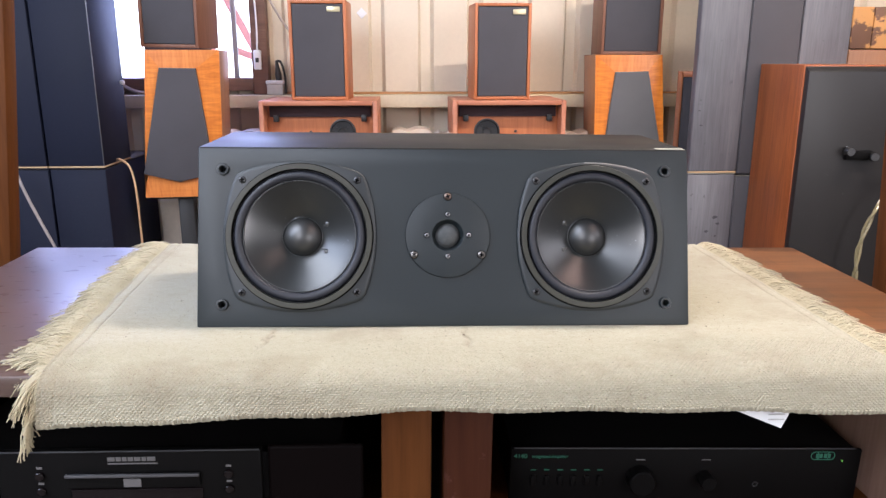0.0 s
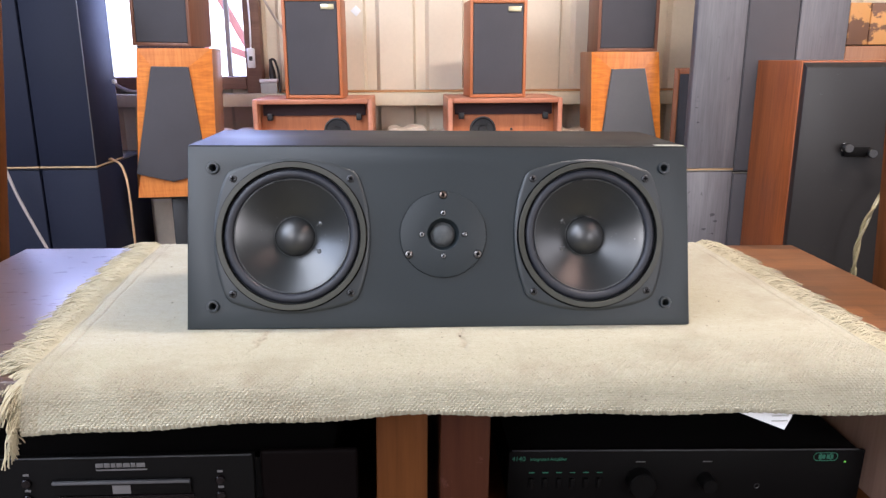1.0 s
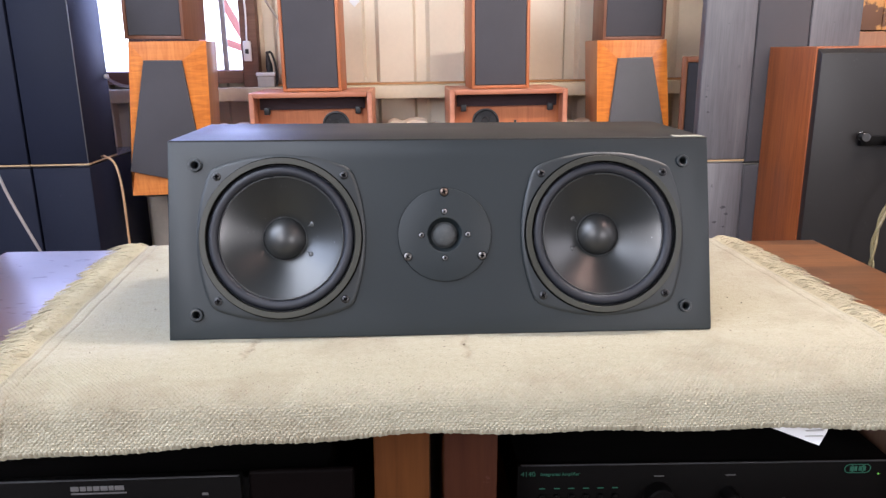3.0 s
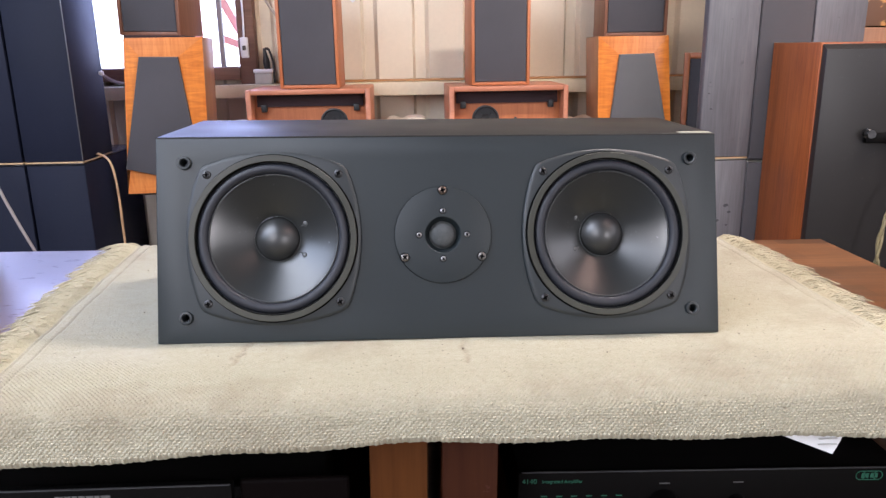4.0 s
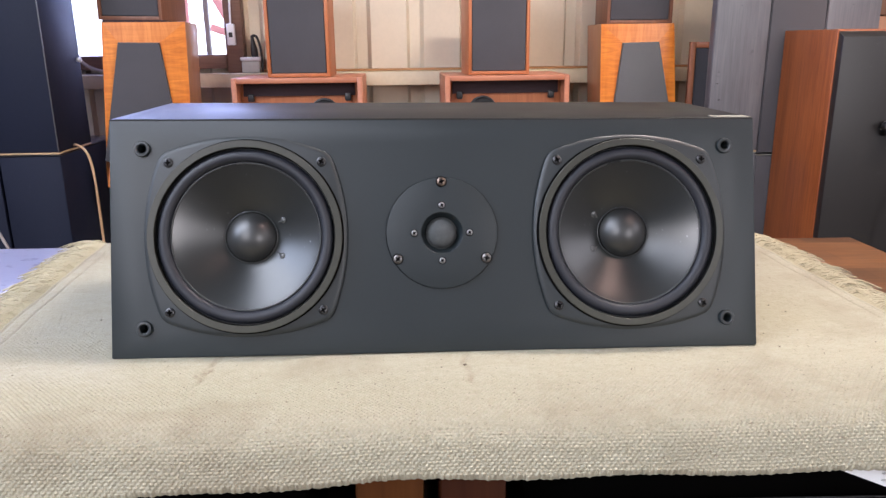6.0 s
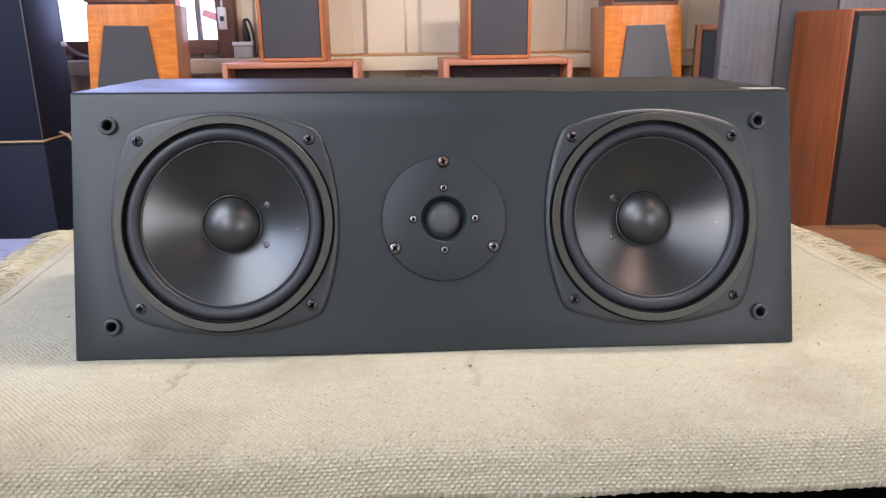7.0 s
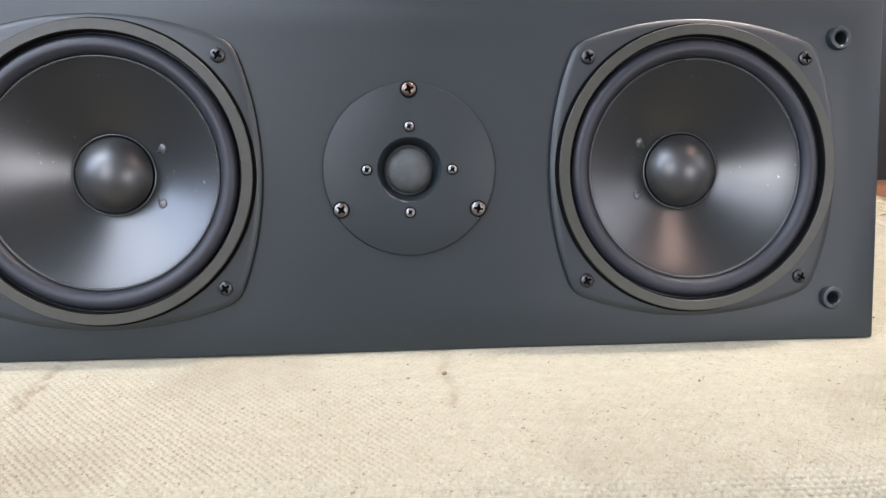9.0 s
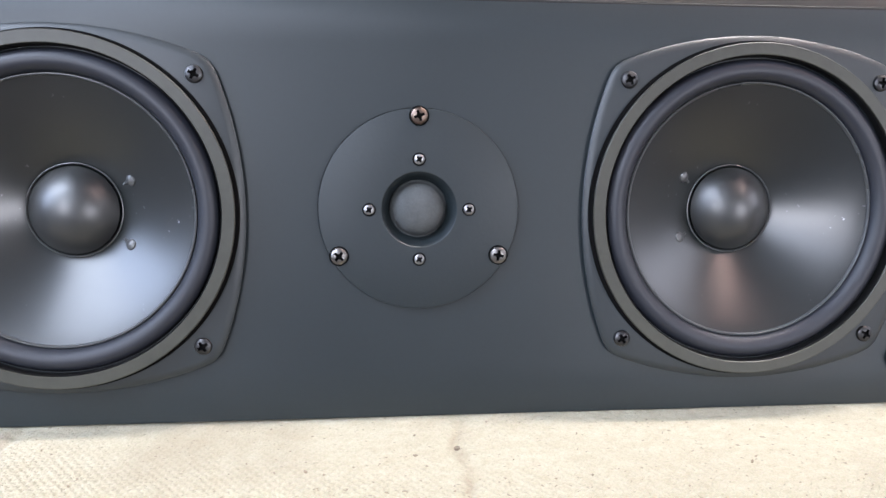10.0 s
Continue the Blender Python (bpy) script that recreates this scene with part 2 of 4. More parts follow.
for m in (M_POST_OR, M_POST_RED):
    m.node_tree.nodes["Principled BSDF"].inputs["Specular IOR Level"].default_value = 0.12
M_INNER = plain("dark_rack_lining", (0.020, 0.016, 0.015), 0.6)
M_HIFI = plain("black_brushed_fascia", (0.0048, 0.0045, 0.0045), 0.5, vary=0.15, grain=300, gloss=0.07)
M_HIFI_GLOSS = plain("black_gloss_window", (0.006, 0.004, 0.0045), 0.16, vary=0.2, gloss=0.3)
M_PRINT = plain("grey_print", (0.12, 0.115, 0.115), 0.6)
M_LIP = plain("dull_dark_metal", (0.085, 0.085, 0.09), 0.4, 0.2)
M_GREEN = plain("green_print", (0.022, 0.14, 0.085), 0.6)
M_LED = glow("green_led", (0.25, 0.8, 0.1), 0.15)
M_PAPER = plain("white_paper", (0.72, 0.72, 0.72), 0.8, vary=0.04)
M_TEAK = wood("teak_veneer", (0.30, 0.085, 0.027), (0.40, 0.122, 0.038), (0.50, 0.165, 0.054), "z", 0.45)
M_TEAK_X = wood("teak_veneer_cross", (0.30, 0.10, 0.050), (0.42, 0.15, 0.077), (0.54, 0.22, 0.115), "x", 0.42)
M_CHERRY = wood("orange_cherry_veneer", (0.42, 0.095, 0.009), (0.64, 0.175, 0.016), (0.80, 0.27, 0.034), "z", 0.32, 0.7, 0.45)
M_CHERRY_X = wood("orange_cherry_cross", (0.46, 0.12, 0.020), (0.66, 0.21, 0.042), (0.80, 0.31, 0.075), "x", 0.32, 0.7, 0.35)
# cherry sides browner than the fronts: window sheen put into the colour
M_CHERRY_SIDE = wood("brown_side_tone", (0.24, 0.105, 0.050), (0.32, 0.145, 0.07), (0.40, 0.19, 0.095), "z", 0.38)
M_DARKWOOD = wood("dark_walnut", (0.12, 0.048, 0.026), (0.18, 0.074, 0.040), (0.24, 0.105, 0.06), "z", 0.45)
M_MAHOG = wood("sapele_veneer", (0.13, 0.028, 0.006), (0.26, 0.066, 0.015), (0.38, 0.115, 0.030), "z", 0.36, 1.5)
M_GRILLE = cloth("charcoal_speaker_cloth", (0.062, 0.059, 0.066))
# same cloth as M_GRILLE, with the light on the right speaker in its colour
M_GRILLE_LIT = cloth("lit_speaker_cloth", (0.10, 0.097, 0.10))
M_ASH = wood("black_stained_ash", (0.072, 0.070, 0.078), (0.112, 0.110, 0.121), (0.165, 0.162, 0.175), "z", 0.42, 1.0)
M_BLACKBOX = plain("black_cabinet_paint", (0.010, 0.0125, 0.026), 0.6, vary=0.15, grain=120, relief=0.2, gloss=0.18)
M_STAIN = plain("dark_smudge", (0.045, 0.046, 0.052), 0.6, vary=0.3, grain=300)
M_LACQUER = plain("black_lacquer", (0.02, 0.02, 0.024), 0.22, vary=0.1, gloss=0.8)
M_BACKPANEL = plain("black_rear_panel", (0.019, 0.0175, 0.017), 0.36, vary=0.05, grain=150, patch=1.2, gloss=0.3)
def blotched(m, colour, scale, amount):
    """Sparse dark handling marks on a veneer."""
    nt = m.node_tree
    b = nt.nodes["Principled BSDF"]
    v = coords(nt)
    spots = ramp(nt, noise_tex(nt, v, scale, 4, 0.6), [(0.62, (0, 0, 0)), (0.70, (amount, amount, amount))])
    where = ramp(nt, noise_tex(nt, v, scale * 0.2, 2, 0.5), [(0.48, (0, 0, 0)), (0.60, (1, 1, 1))])
    old = b.inputs["Base Color"].links[0].from_socket
    nt.links.new(mixed(nt, mixed(nt, 1.0, spots, where, "MULTIPLY"), old, colour), b.inputs["Base Color"])


blotched(M_ASH, (0.03, 0.032, 0.038), 45, 0.8)
blotched(M_POST_RED, (0.12, 0.05, 0.04), 60, 0.5)
dusty(M_BACKPANEL, 0.5)
dusty(M_BLACKBOX, 0.35)
M_EDGE = plain("tan_edge_band", (0.45, 0.30, 0.16), 0.5)
M_WALL = plain("cream_steel_sheet", (0.66, 0.575, 0.445), 0.5, vary=0.06, grain=90, relief=0.08, patch=2.5)
M_LEDGE = plain("olive_cream_timber", (0.58, 0.50, 0.36), 0.6, vary=0.12, grain=60, relief=0.2)
M_LINE = wood("thin_orange_batten", (0.30, 0.13, 0.04), (0.42, 0.20, 0.07), (0.5, 0.26, 0.1), "x", 0.5)
M_FRAME = wood("brown_window_timber", (0.10, 0.052, 0.038), (0.16, 0.085, 0.06), (0.22, 0.125, 0.09), "x", 0.5)
M_STEEL = plain("grey_painted_steel", (0.36, 0.36, 0.40), 0.4, 0.3)
# red paled to pink: the yard's overexposure put into the colour
M_RED = plain("red_steel_washed_out", (0.80, 0.36, 0.38), 0.5)
M_WHITE = plain("white_plastic", (0.72, 0.72, 0.74), 0.4, vary=0.05)
M_GREY = plain("grey_plastic", (0.42, 0.42, 0.40), 0.45)
M_BLACKPL = plain("black_plastic", (0.018, 0.018, 0.019), 0.45)
M_CABLE_TAN = plain("tan_cable", (0.42, 0.25, 0.13), 0.5)
M_CABLE_PALE = plain("pale_cable", (0.40, 0.36, 0.32), 0.5)
# dark tone for shade under the top boards and under a stacked speaker
M_SHADE_BROWN = cloth("shade_brown", (0.035, 0.018, 0.020), 700, 0.95, 0.2)
M_ROD = plain("weathered_pale_rod", (0.27, 0.235, 0.22), 0.5)
M_CHROME = plain("dull_nickel", (0.24, 0.24, 0.245), 0.22, 1.0, vary=0.3, grain=200)
M_CABLE_CLEAR = plain("clear_copper_cable", (0.20, 0.17, 0.09), 0.25, vary=0.4, grain=220)
M_CONCRETE = plain("warm_concrete_floor", (0.135, 0.115, 0.095), 0.7, vary=0.2, grain=40, relief=0.3)
M_CEIL = plain("grey_ceiling_board", (0.32, 0.315, 0.305), 0.8, vary=0.04)
M_PLASTER = plain("grey_plaster", (0.24, 0.23, 0.222), 0.8, vary=0.08)
M_CREAM = plain("cream_packing_foam", (0.58, 0.50, 0.41), 0.8, vary=0.12)
M_OUT = glow("bright_distance", (0.93, 0.96, 1.0), 2.6)


def torn_mat():
    m, nt, b = node_mat("torn_veneer")
    n = noise_tex(nt, coords(nt, (6, 6, 9)), 1.0, 5, 0.65)
    col = ramp(nt, n, [(0.50, (0.17, 0.085, 0.05)), (0.53, (0.60, 0.30, 0.10))])
    nt.links.new(col, b.inputs["Base Color"])
    b.inputs["Roughness"].default_value = 0.6
    bumped(nt, b, n, 0.4, 0.002)
    return m


M_TORN = torn_mat()


# ---- building helpers ----
def finish(name, bm, material, smooth=True):
    me = bpy.data.meshes.new(name)
    bmesh.ops.recalc_face_normals(bm, faces=bm.faces)
    bm.to_mesh(me)
    bm.free()
    me.materials.append(material)
    if smooth:
        me.polygons.foreach_set("use_smooth", [True] * len(me.polygons))
        me.set_sharp_from_angle(angle=radians(34))
    return me


def part(name, bm, material, parent, label="", m=None):
    """One mesh object under a thing or a part."""
    ob = new(name, finish(name, bm, material))
    ob.parent = parent
    if m is not None:
        ob.matrix_basis = m
    return tagged(ob, label)


def thing(name, m, label, category, group=""):
    """The empty at a thing's base."""
    ob = new(name)
    ob.empty_display_size = 0.05
    ob.matrix_basis = m
    return tagged(ob, label, category, group)


def single(name, bm, material, label, category, group="", kind="", m=None):
    """A thing, or a piece of the setting, of one mesh."""
    ob = new(name, finish(name, bm, material))
    if m is not None:
        ob.matrix_basis = m
    return tagged(ob, label, category, group, kind)


def hexa(corners, bevel=0.0, segments=2, bm=None):
    """A block from eight corners: bottom four, then top four, each ring in turn."""
    bm = bm or bmesh.new()
    v = [bm.verts.new(c) for c in corners]
    faces = [bm.faces.new([v[i] for i in f]) for f in ((3, 2, 1, 0), (4, 5, 6, 7), (0, 1, 5, 4), (1, 2, 6, 5), (2, 3, 7, 6), (3, 0, 4, 7))]
    if bevel:
        edges = list({e for f in faces for e in f.edges})
        bmesh.ops.bevel(bm, geom=edges, offset=bevel, segments=segments, profile=0.5, affect="EDGES", clamp_overlap=True)
    return bm


def block(x0, x1, y0, y1, z0, z1, bevel=0.0, segments=2, bm=None):
    return hexa([(x0, y0, z0), (x1, y0, z0), (x1, y1, z0), (x0, y1, z0), (x0, y0, z1), (x1, y0, z1), (x1, y1, z1), (x0, y1, z1)], bevel, segments, bm)


def lathe(profile, n=64, bm=None, m=None):
    """Turns (radius, height) pairs round z; radius 0 closes the end."""
    bm = bm or bmesh.new()
    rings = []
    for r, z in profile:
        if r < 1e-7:
            rings.append([bm.verts.new((0, 0, z))])
        else:
            rings.append([bm.verts.new((r * math.cos(2 * math.pi * i / n), r * math.sin(2 * math.pi * i / n), z)) for i in range(n)])
    for a, b in zip(rings, rings[1:]):
        for i in range(n):
            q = [a[i % len(a)], a[(i + 1) % len(a)], b[(i + 1) % len(b)], b[i % len(b)]]
            q = list(dict.fromkeys(q))
            if len(q) > 2:
                bm.faces.new(q)
    if m is not None:
        bmesh.ops.transform(bm, matrix=m, verts=[v for ring in rings for v in ring])
    return bm


def outline_prism(points, y0, y1, bevel=0.0):
    """A plate of outline (x, z), from y0 to y1."""
    bm = bmesh.new()
    a, b = [bm.verts.new((x, y0, z)) for x, z in points], [bm.verts.new((x, y1, z)) for x, z in points]
    front = bm.faces.new(a)
    bm.faces.new(b[::-1])
    n = len(points)
    for i in range(n):
        bm.faces.new((a[(i + 1) % n], a[i], b[i], b[(i + 1) % n]))
    if bevel:
        bmesh.ops.bevel(bm, geom=list(front.edges), offset=bevel, segments=2, profile=0.5, affect="EDGES", clamp_overlap=True)
    return bm


def tube(points, radius, sides=8, bm=None):
    """A cable along smoothed points."""
    bm = bm or bmesh.new()
    pts = [Vector(p) for p in points]
    path = []
    for i in range(len(pts) - 1):
        p0, p1, p2, p3 = pts[max(i - 1, 0)], pts[i], pts[i + 1], pts[min(i + 2, len(pts) - 1)]
        for k in range(8):
            t = k / 8
            path.append(0.5 * ((2 * p1) + (p2 - p0) * t + (2 * p0 - 5 * p1 + 4 * p2 - p3) * t * t + (3 * p1 - p0 - 3 * p2 + p3) * t ** 3))
    path.append(pts[-1])
    rings = []
    for i, p in enumerate(path):
        d = (path[min(i + 1, len(path) - 1)] - path[max(i - 1, 0)]).normalized()
        s = d.cross(Vector((0.31, 0.17, 0.93))).normalized()
        u = d.cross(s)
        rings.append([bm.verts.new(p + radius * (math.cos(2 * math.pi * k / sides) * s + math.sin(2 * math.pi * k / sides) * u)) for k in range(sides)])
    for a, b in zip(rings, rings[1:]):
        for k in range(sides):
            bm.faces.new((a[k], a[(k + 1) % sides], b[(k + 1) % sides], b[k]))
    bm.faces.new(rings[0][::-1])
    bm.faces.new(rings[-1])
    return bm


def carved(ob, cutters):
    """Cuts closed shapes out of ob's mesh for good."""
    made = []
    for bm in cutters:
        c = new("cutter", finish("cutter", bm, M_DARK))
        c.matrix_world = ob.matrix_world
        mod = ob.modifiers.new("cut", "BOOLEAN")
        mod.operation, mod.solver, mod.object = "DIFFERENCE", "EXACT", c
        made.append(c)
    bpy.context.view_layer.update()
    for c in made:
        c.matrix_world = ob.matrix_world
    bpy.context.view_layer.update()
    me = bpy.data.meshes.new_from_object(ob.evaluated_get(bpy.context.evaluated_depsgraph_get()))
    ob.modifiers.clear()
    ob.data = me
    me.polygons.foreach_set("use_smooth", [True] * len(me.polygons))
    me.set_sharp_from_angle(angle=radians(34))
    for c in made:
        bpy.data.objects.remove(c)


def lettering(name, words, size, material, parent, m, label=""):
    """Raised print of real letters, as a mesh."""
    cu = bpy.data.curves.new(name, "FONT")
    cu.body, cu.size, cu.extrude = words, size, 0.0002
    tmp = new("lettering", cu)
    bpy.context.view_layer.update()
    me = bpy.data.meshes.new_from_object(tmp.evaluated_get(bpy.context.evaluated_depsgraph_get()))
    bpy.data.objects.remove(tmp)
    me.materials.clear()
    me.materials.append(material)
    ob = new(name, me)
    ob.parent, ob.matrix_basis = parent, m
    return tagged(ob, label)


# ---- the room ----
BACK, CEILING = 2.85, 2.7
RIBS = [-0.150 + 0.1835 * k for k in range(-12, 17)]


def sheet_profile(x0, x1, z0, z1, y):
    """Ribbed steel cladding: flat pans between narrow pressed grooves."""
    bm = bmesh.new()
    xs = [(x0, y)]
    for r in RIBS:
        if x0 + 0.05 < r < x1 - 0.05:
            xs += [(r - 0.031, y), (r - 0.021, y + 0.020), (r + 0.015, y + 0.020), (r + 0.029, y)]
    xs.append((x1, y))
    lo, hi = [bm.verts.new((x, v, z0)) for x, v in xs], [bm.verts.new((x, v, z1)) for x, v in xs]
    lo2, hi2 = [bm.verts.new((x, y + 0.06, z0)) for x, v in xs], [bm.verts.new((x, y + 0.06, z1)) for x, v in xs]
    for i in range(len(xs) - 1):
        bm.faces.new((lo[i], lo[i + 1], hi[i + 1], hi[i]))
        bm.faces.new((lo2[i + 1], lo2[i], hi2[i], hi2[i + 1]))
        bm.faces.new((hi[i], hi[i + 1], hi2[i + 1], hi2[i]))
        bm.faces.new((lo[i + 1], lo[i], lo2[i], lo2[i + 1]))
    bm.faces.new((lo[0], hi[0], hi2[0], lo2[0]))
    bm.faces.new((lo[-1], lo2[-1], hi2[-1], hi[-1]))
    return bm


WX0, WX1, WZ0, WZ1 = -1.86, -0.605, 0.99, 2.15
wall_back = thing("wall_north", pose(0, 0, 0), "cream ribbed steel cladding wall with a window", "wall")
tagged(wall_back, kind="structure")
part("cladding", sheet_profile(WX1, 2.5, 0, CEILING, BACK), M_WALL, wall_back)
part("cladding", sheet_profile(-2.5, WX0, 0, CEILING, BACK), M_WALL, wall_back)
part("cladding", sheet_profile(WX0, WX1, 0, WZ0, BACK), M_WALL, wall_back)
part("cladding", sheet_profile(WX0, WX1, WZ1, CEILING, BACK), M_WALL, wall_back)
single("floor", block(-2.5, 2.5, -2.5, 3.0, -0.1, 0), M_CONCRETE, "grey concrete shop floor", "floor", kind="structure")


def pierced(put, a0, a1, z0, z1, holes):
    """A slab from a0 to a1 and z0 to z1 with rectangular holes (a, a, z, z) in turn, as one mesh."""
    bm = bmesh.new()
    at = a0
    for h0, h1, k0, k1 in holes:
        put(at, h0, z0, z1, bm)
        put(h0, h1, z0, k0, bm)
        put(h0, h1, k1, z1, bm)
        at = h1
    put(at, a1, z0, z1, bm)
    return bm


def south(a, b, c, d, bm):
    block(a, b, -2.6, -2.5, c, d, 0, 2, bm)


def west(a, b, c, d, bm):
    block(-2.6, -2.5, a, b, c, d, 0, 2, bm)


def east(a, b, c, d, bm):
    block(2.5, 2.6, a, b, c, d, 0, 2, bm)


def above(a, b, c, d, bm):
    block(a, b, c, d, CEILING, CEILING + 0.08, 0, 2, bm)


# unseen openings, added where the daylight lamps stand
single("ceiling", pierced(above, -2.5, 2.5, -2.5, 3.0, [(-2.30, -0.74, -0.40, 0.50)]), M_CEIL, "grey boarded ceiling with an opening added for a lamp", "ceiling", kind="structure")
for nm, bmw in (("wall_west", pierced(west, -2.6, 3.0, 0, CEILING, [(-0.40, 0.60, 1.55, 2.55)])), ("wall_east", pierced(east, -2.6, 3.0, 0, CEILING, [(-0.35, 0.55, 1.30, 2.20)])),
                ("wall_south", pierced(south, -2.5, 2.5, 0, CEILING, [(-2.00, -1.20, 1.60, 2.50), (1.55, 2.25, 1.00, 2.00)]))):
    single(nm, bmw, M_PLASTER, "plain grey plastered wall with openings added for the lamps", "wall", kind="structure")
# timber rail along the cladding, with a thin orange batten on its front edge
single("trim", block(-2.4, 2.4, 2.752, BACK - 0.002, 0.884, 0.930, 0.003), M_LEDGE, "olive cream timber rail along the wall", "trim", kind="structure")
single("trim", block(-0.56, 2.4, 2.80, BACK - 0.002, 0.931, 0.938, 0.001), M_LINE, "thin orange batten along the rail", "trim", kind="structure")

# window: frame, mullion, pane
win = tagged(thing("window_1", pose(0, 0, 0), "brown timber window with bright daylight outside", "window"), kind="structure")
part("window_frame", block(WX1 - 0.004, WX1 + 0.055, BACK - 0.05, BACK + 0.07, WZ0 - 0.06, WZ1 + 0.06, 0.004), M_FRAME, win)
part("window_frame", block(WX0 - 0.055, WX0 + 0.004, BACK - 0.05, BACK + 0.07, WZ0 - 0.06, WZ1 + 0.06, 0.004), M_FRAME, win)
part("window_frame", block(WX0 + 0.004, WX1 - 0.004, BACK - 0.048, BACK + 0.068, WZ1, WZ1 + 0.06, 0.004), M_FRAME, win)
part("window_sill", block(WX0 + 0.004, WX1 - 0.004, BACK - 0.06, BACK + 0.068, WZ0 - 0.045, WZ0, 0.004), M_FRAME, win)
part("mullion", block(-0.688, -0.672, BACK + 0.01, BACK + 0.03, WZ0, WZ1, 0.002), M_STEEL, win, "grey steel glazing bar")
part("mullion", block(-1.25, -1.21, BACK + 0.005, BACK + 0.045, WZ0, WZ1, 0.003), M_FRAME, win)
# distance outside
bmo = block(-6.0, 3.0, 6.0, 6.05, -1.0, 5.0)
single("backdrop", bmo, M_OUT, "overexposed bright yard outside the window", "backdrop", kind="structure")


def bar_between(a, b, w, d):
    a, b = Vector(a), Vector(b)
    bm = block(-w / 2, w / 2, -d / 2, d / 2, 0, (b - a).length, 0.004)
    bmesh.ops.transform(bm, matrix=Matrix.Translation(a) @ (b - a).to_track_quat("Z", "Y").to_matrix().to_4x4(), verts=bm.verts)
    return bm


yard = thing("steel_frame", pose(-1.0, 3.6, 0), "red painted steel frame standing in the bright yard", "frame")
for a, b in (((0.085, 0, 1.42), (0.262, 0, 1.08)), ((0.15, 0.05, 1.098), (0.40, 0.05, 1.005)), ((0.40, 0.1, 0.0), (0.40, 0.1, 1.6)), ((0.02, 0.1, 0.0), (0.02, 0.1, 1.6))):
    part("steel_bar", bar_between(a, b, 0.045, 0.03), M_RED, yard)

# ---- things on and by the rail ----
sw = thing("inline_switch", pose(-0.585, 2.782, 1.02), "white inline cord switch hanging on the window frame", "switch")
part("body", block(-0.014, 0.014, 0, 0.016, 0, 0.07, 0.005, 3), M_WHITE, sw)
part("rocker", block(-0.006, 0.006, -0.004, 0.001, 0.026, 0.042, 0.001), M_BLACKPL, sw, "dark rocker")
part("cord", tube([(0, 0.008, 0.068), (0.003, 0.006, 0.18), (-0.004, 0.008, 0.4), (0, 0.006, 0.75)], 0.0035), M_WHITE, sw)
adapter = thing("power_adapter", pose(-0.524, 2.79, 0.93) @ Matrix.Diagonal((1, 1, 1.15, 1)), "grey power adapter with a black plug on the rail", "adapter")
part("body", block(-0.030, 0.030, -0.022, 0.022, 0.0, 0.034, 0.004, 3), M_GREY, adapter)
part("lid", block(-0.033, 0.033, -0.025, 0.025, 0.034, 0.045, 0.003, 3), M_WHITE, adapter, "white lid")
part("plug", lathe([(0, 0), (0.011, 0), (0.012, 0.02), (0.007, 0.045), (0.005, 0.062), (0, 0.064)], 20), M_BLACKPL, adapter, "black rubber plug", pose(0.012, 0.006, 0.044, 0, -6, 0))
part("cord", tube([(0.008, 0.006, 0.105), (0.022, 0.004, 0.10), (0.034, 0.0, 0.06), (0.036, -0.004, 0.003)], 0.004), M_BLACKPL, adapter)
cord = single("hanging_cord", tube([(-0.585, 2.82, 1.36), (-0.50, 2.83, 1.20), (-0.40, 2.83, 1.06), (-0.33, 2.83, 0.95)], 0.0045), M_CABLE_PALE, "pale cable running slantwise down the wall", "cable")
single("loose_cable", tube([(-1.10, 2.79, 0.99), (-1.06, 2.79, 0.955), (-1.0, 2.785, 0.938), (-0.86, 2.785, 0.936)], 0.006), M_CABLE_PALE, "pale grey cable lying on the rail", "cable")
tag = single("paper_tag", block(-0.014, 0.014, 0, 0.002, -0.014, 0.014, 0.0005), M_PAPER, "small pale square tag stuck on the cladding", "tag", m=pose(-0.205, BACK - 0.004, 1.222, 0, 45, 0))


def wavy(x0, x1, y0, y1, z0, z1):
    bm = bmesh.new()
    n, rows = 40, []
    for j, (y, k) in enumerate(((y0, 0), (y0, 1), (y1, 1), (y1, 0))):
        ring = []
        for i in range(n + 1):
            t = i / n
            top = z1 - 0.010 * (abs(math.sin(t * 4.2)) ** 6) - 0.01 * abs(2 * t - 1) ** 6
            ring.append(bm.verts.new((x0 + (x1 - x0) * t, y, top if k else z0)))
        rows.append(ring)
    for a, b in zip(rows, rows[1:] + rows[:1]):
        for i in range(n):
            bm.faces.new((a[i], a[i + 1], b[i + 1], b[i]))
    bm.faces.new([r[0] for r in rows])
    bm.faces.new([r[-1] for r in rows][::-1])
    bmesh.ops.bevel(bm, geom=[e for e in bm.edges if e.calc_face_angle(0) > 1.0], offset=0.006, segments=2, affect="EDGES")
    return bm


for xa, xb, zt in ((-0.095, 0.045, 0.817), (0.06, 0.15, 0.804), (0.52, 0.66, 0.807), (-0.70, -0.56, 0.812)):
    single("packing_foam", wavy(xa, xb, 2.62, 2.74, 0.0, zt), M_CREAM, "pale cream packing foam block standing against the wall", "foam", "foam blocks by the wall")


# ---- loudspeakers along the wall ----
def wood_box(w, d, h, wall, bevel, front_in):
    """A cabinet carcass open to the front: four boards and a back, as one mesh."""
    bm = bmesh.new()
    hw = w / 2
    for b in ((-hw, -hw + wall, 0, d, 0, h), (hw - wall, hw, 0, d, 0, h), (-hw + wall, hw - wall, 0, d, 0, wall), (-hw + wall, hw - wall, 0, d, h - wall, h), (-hw + wall, hw - wall, front_in + 0.012, d, wall, h - wall)):
        block(*b, bevel, 2, bm)
    return bm


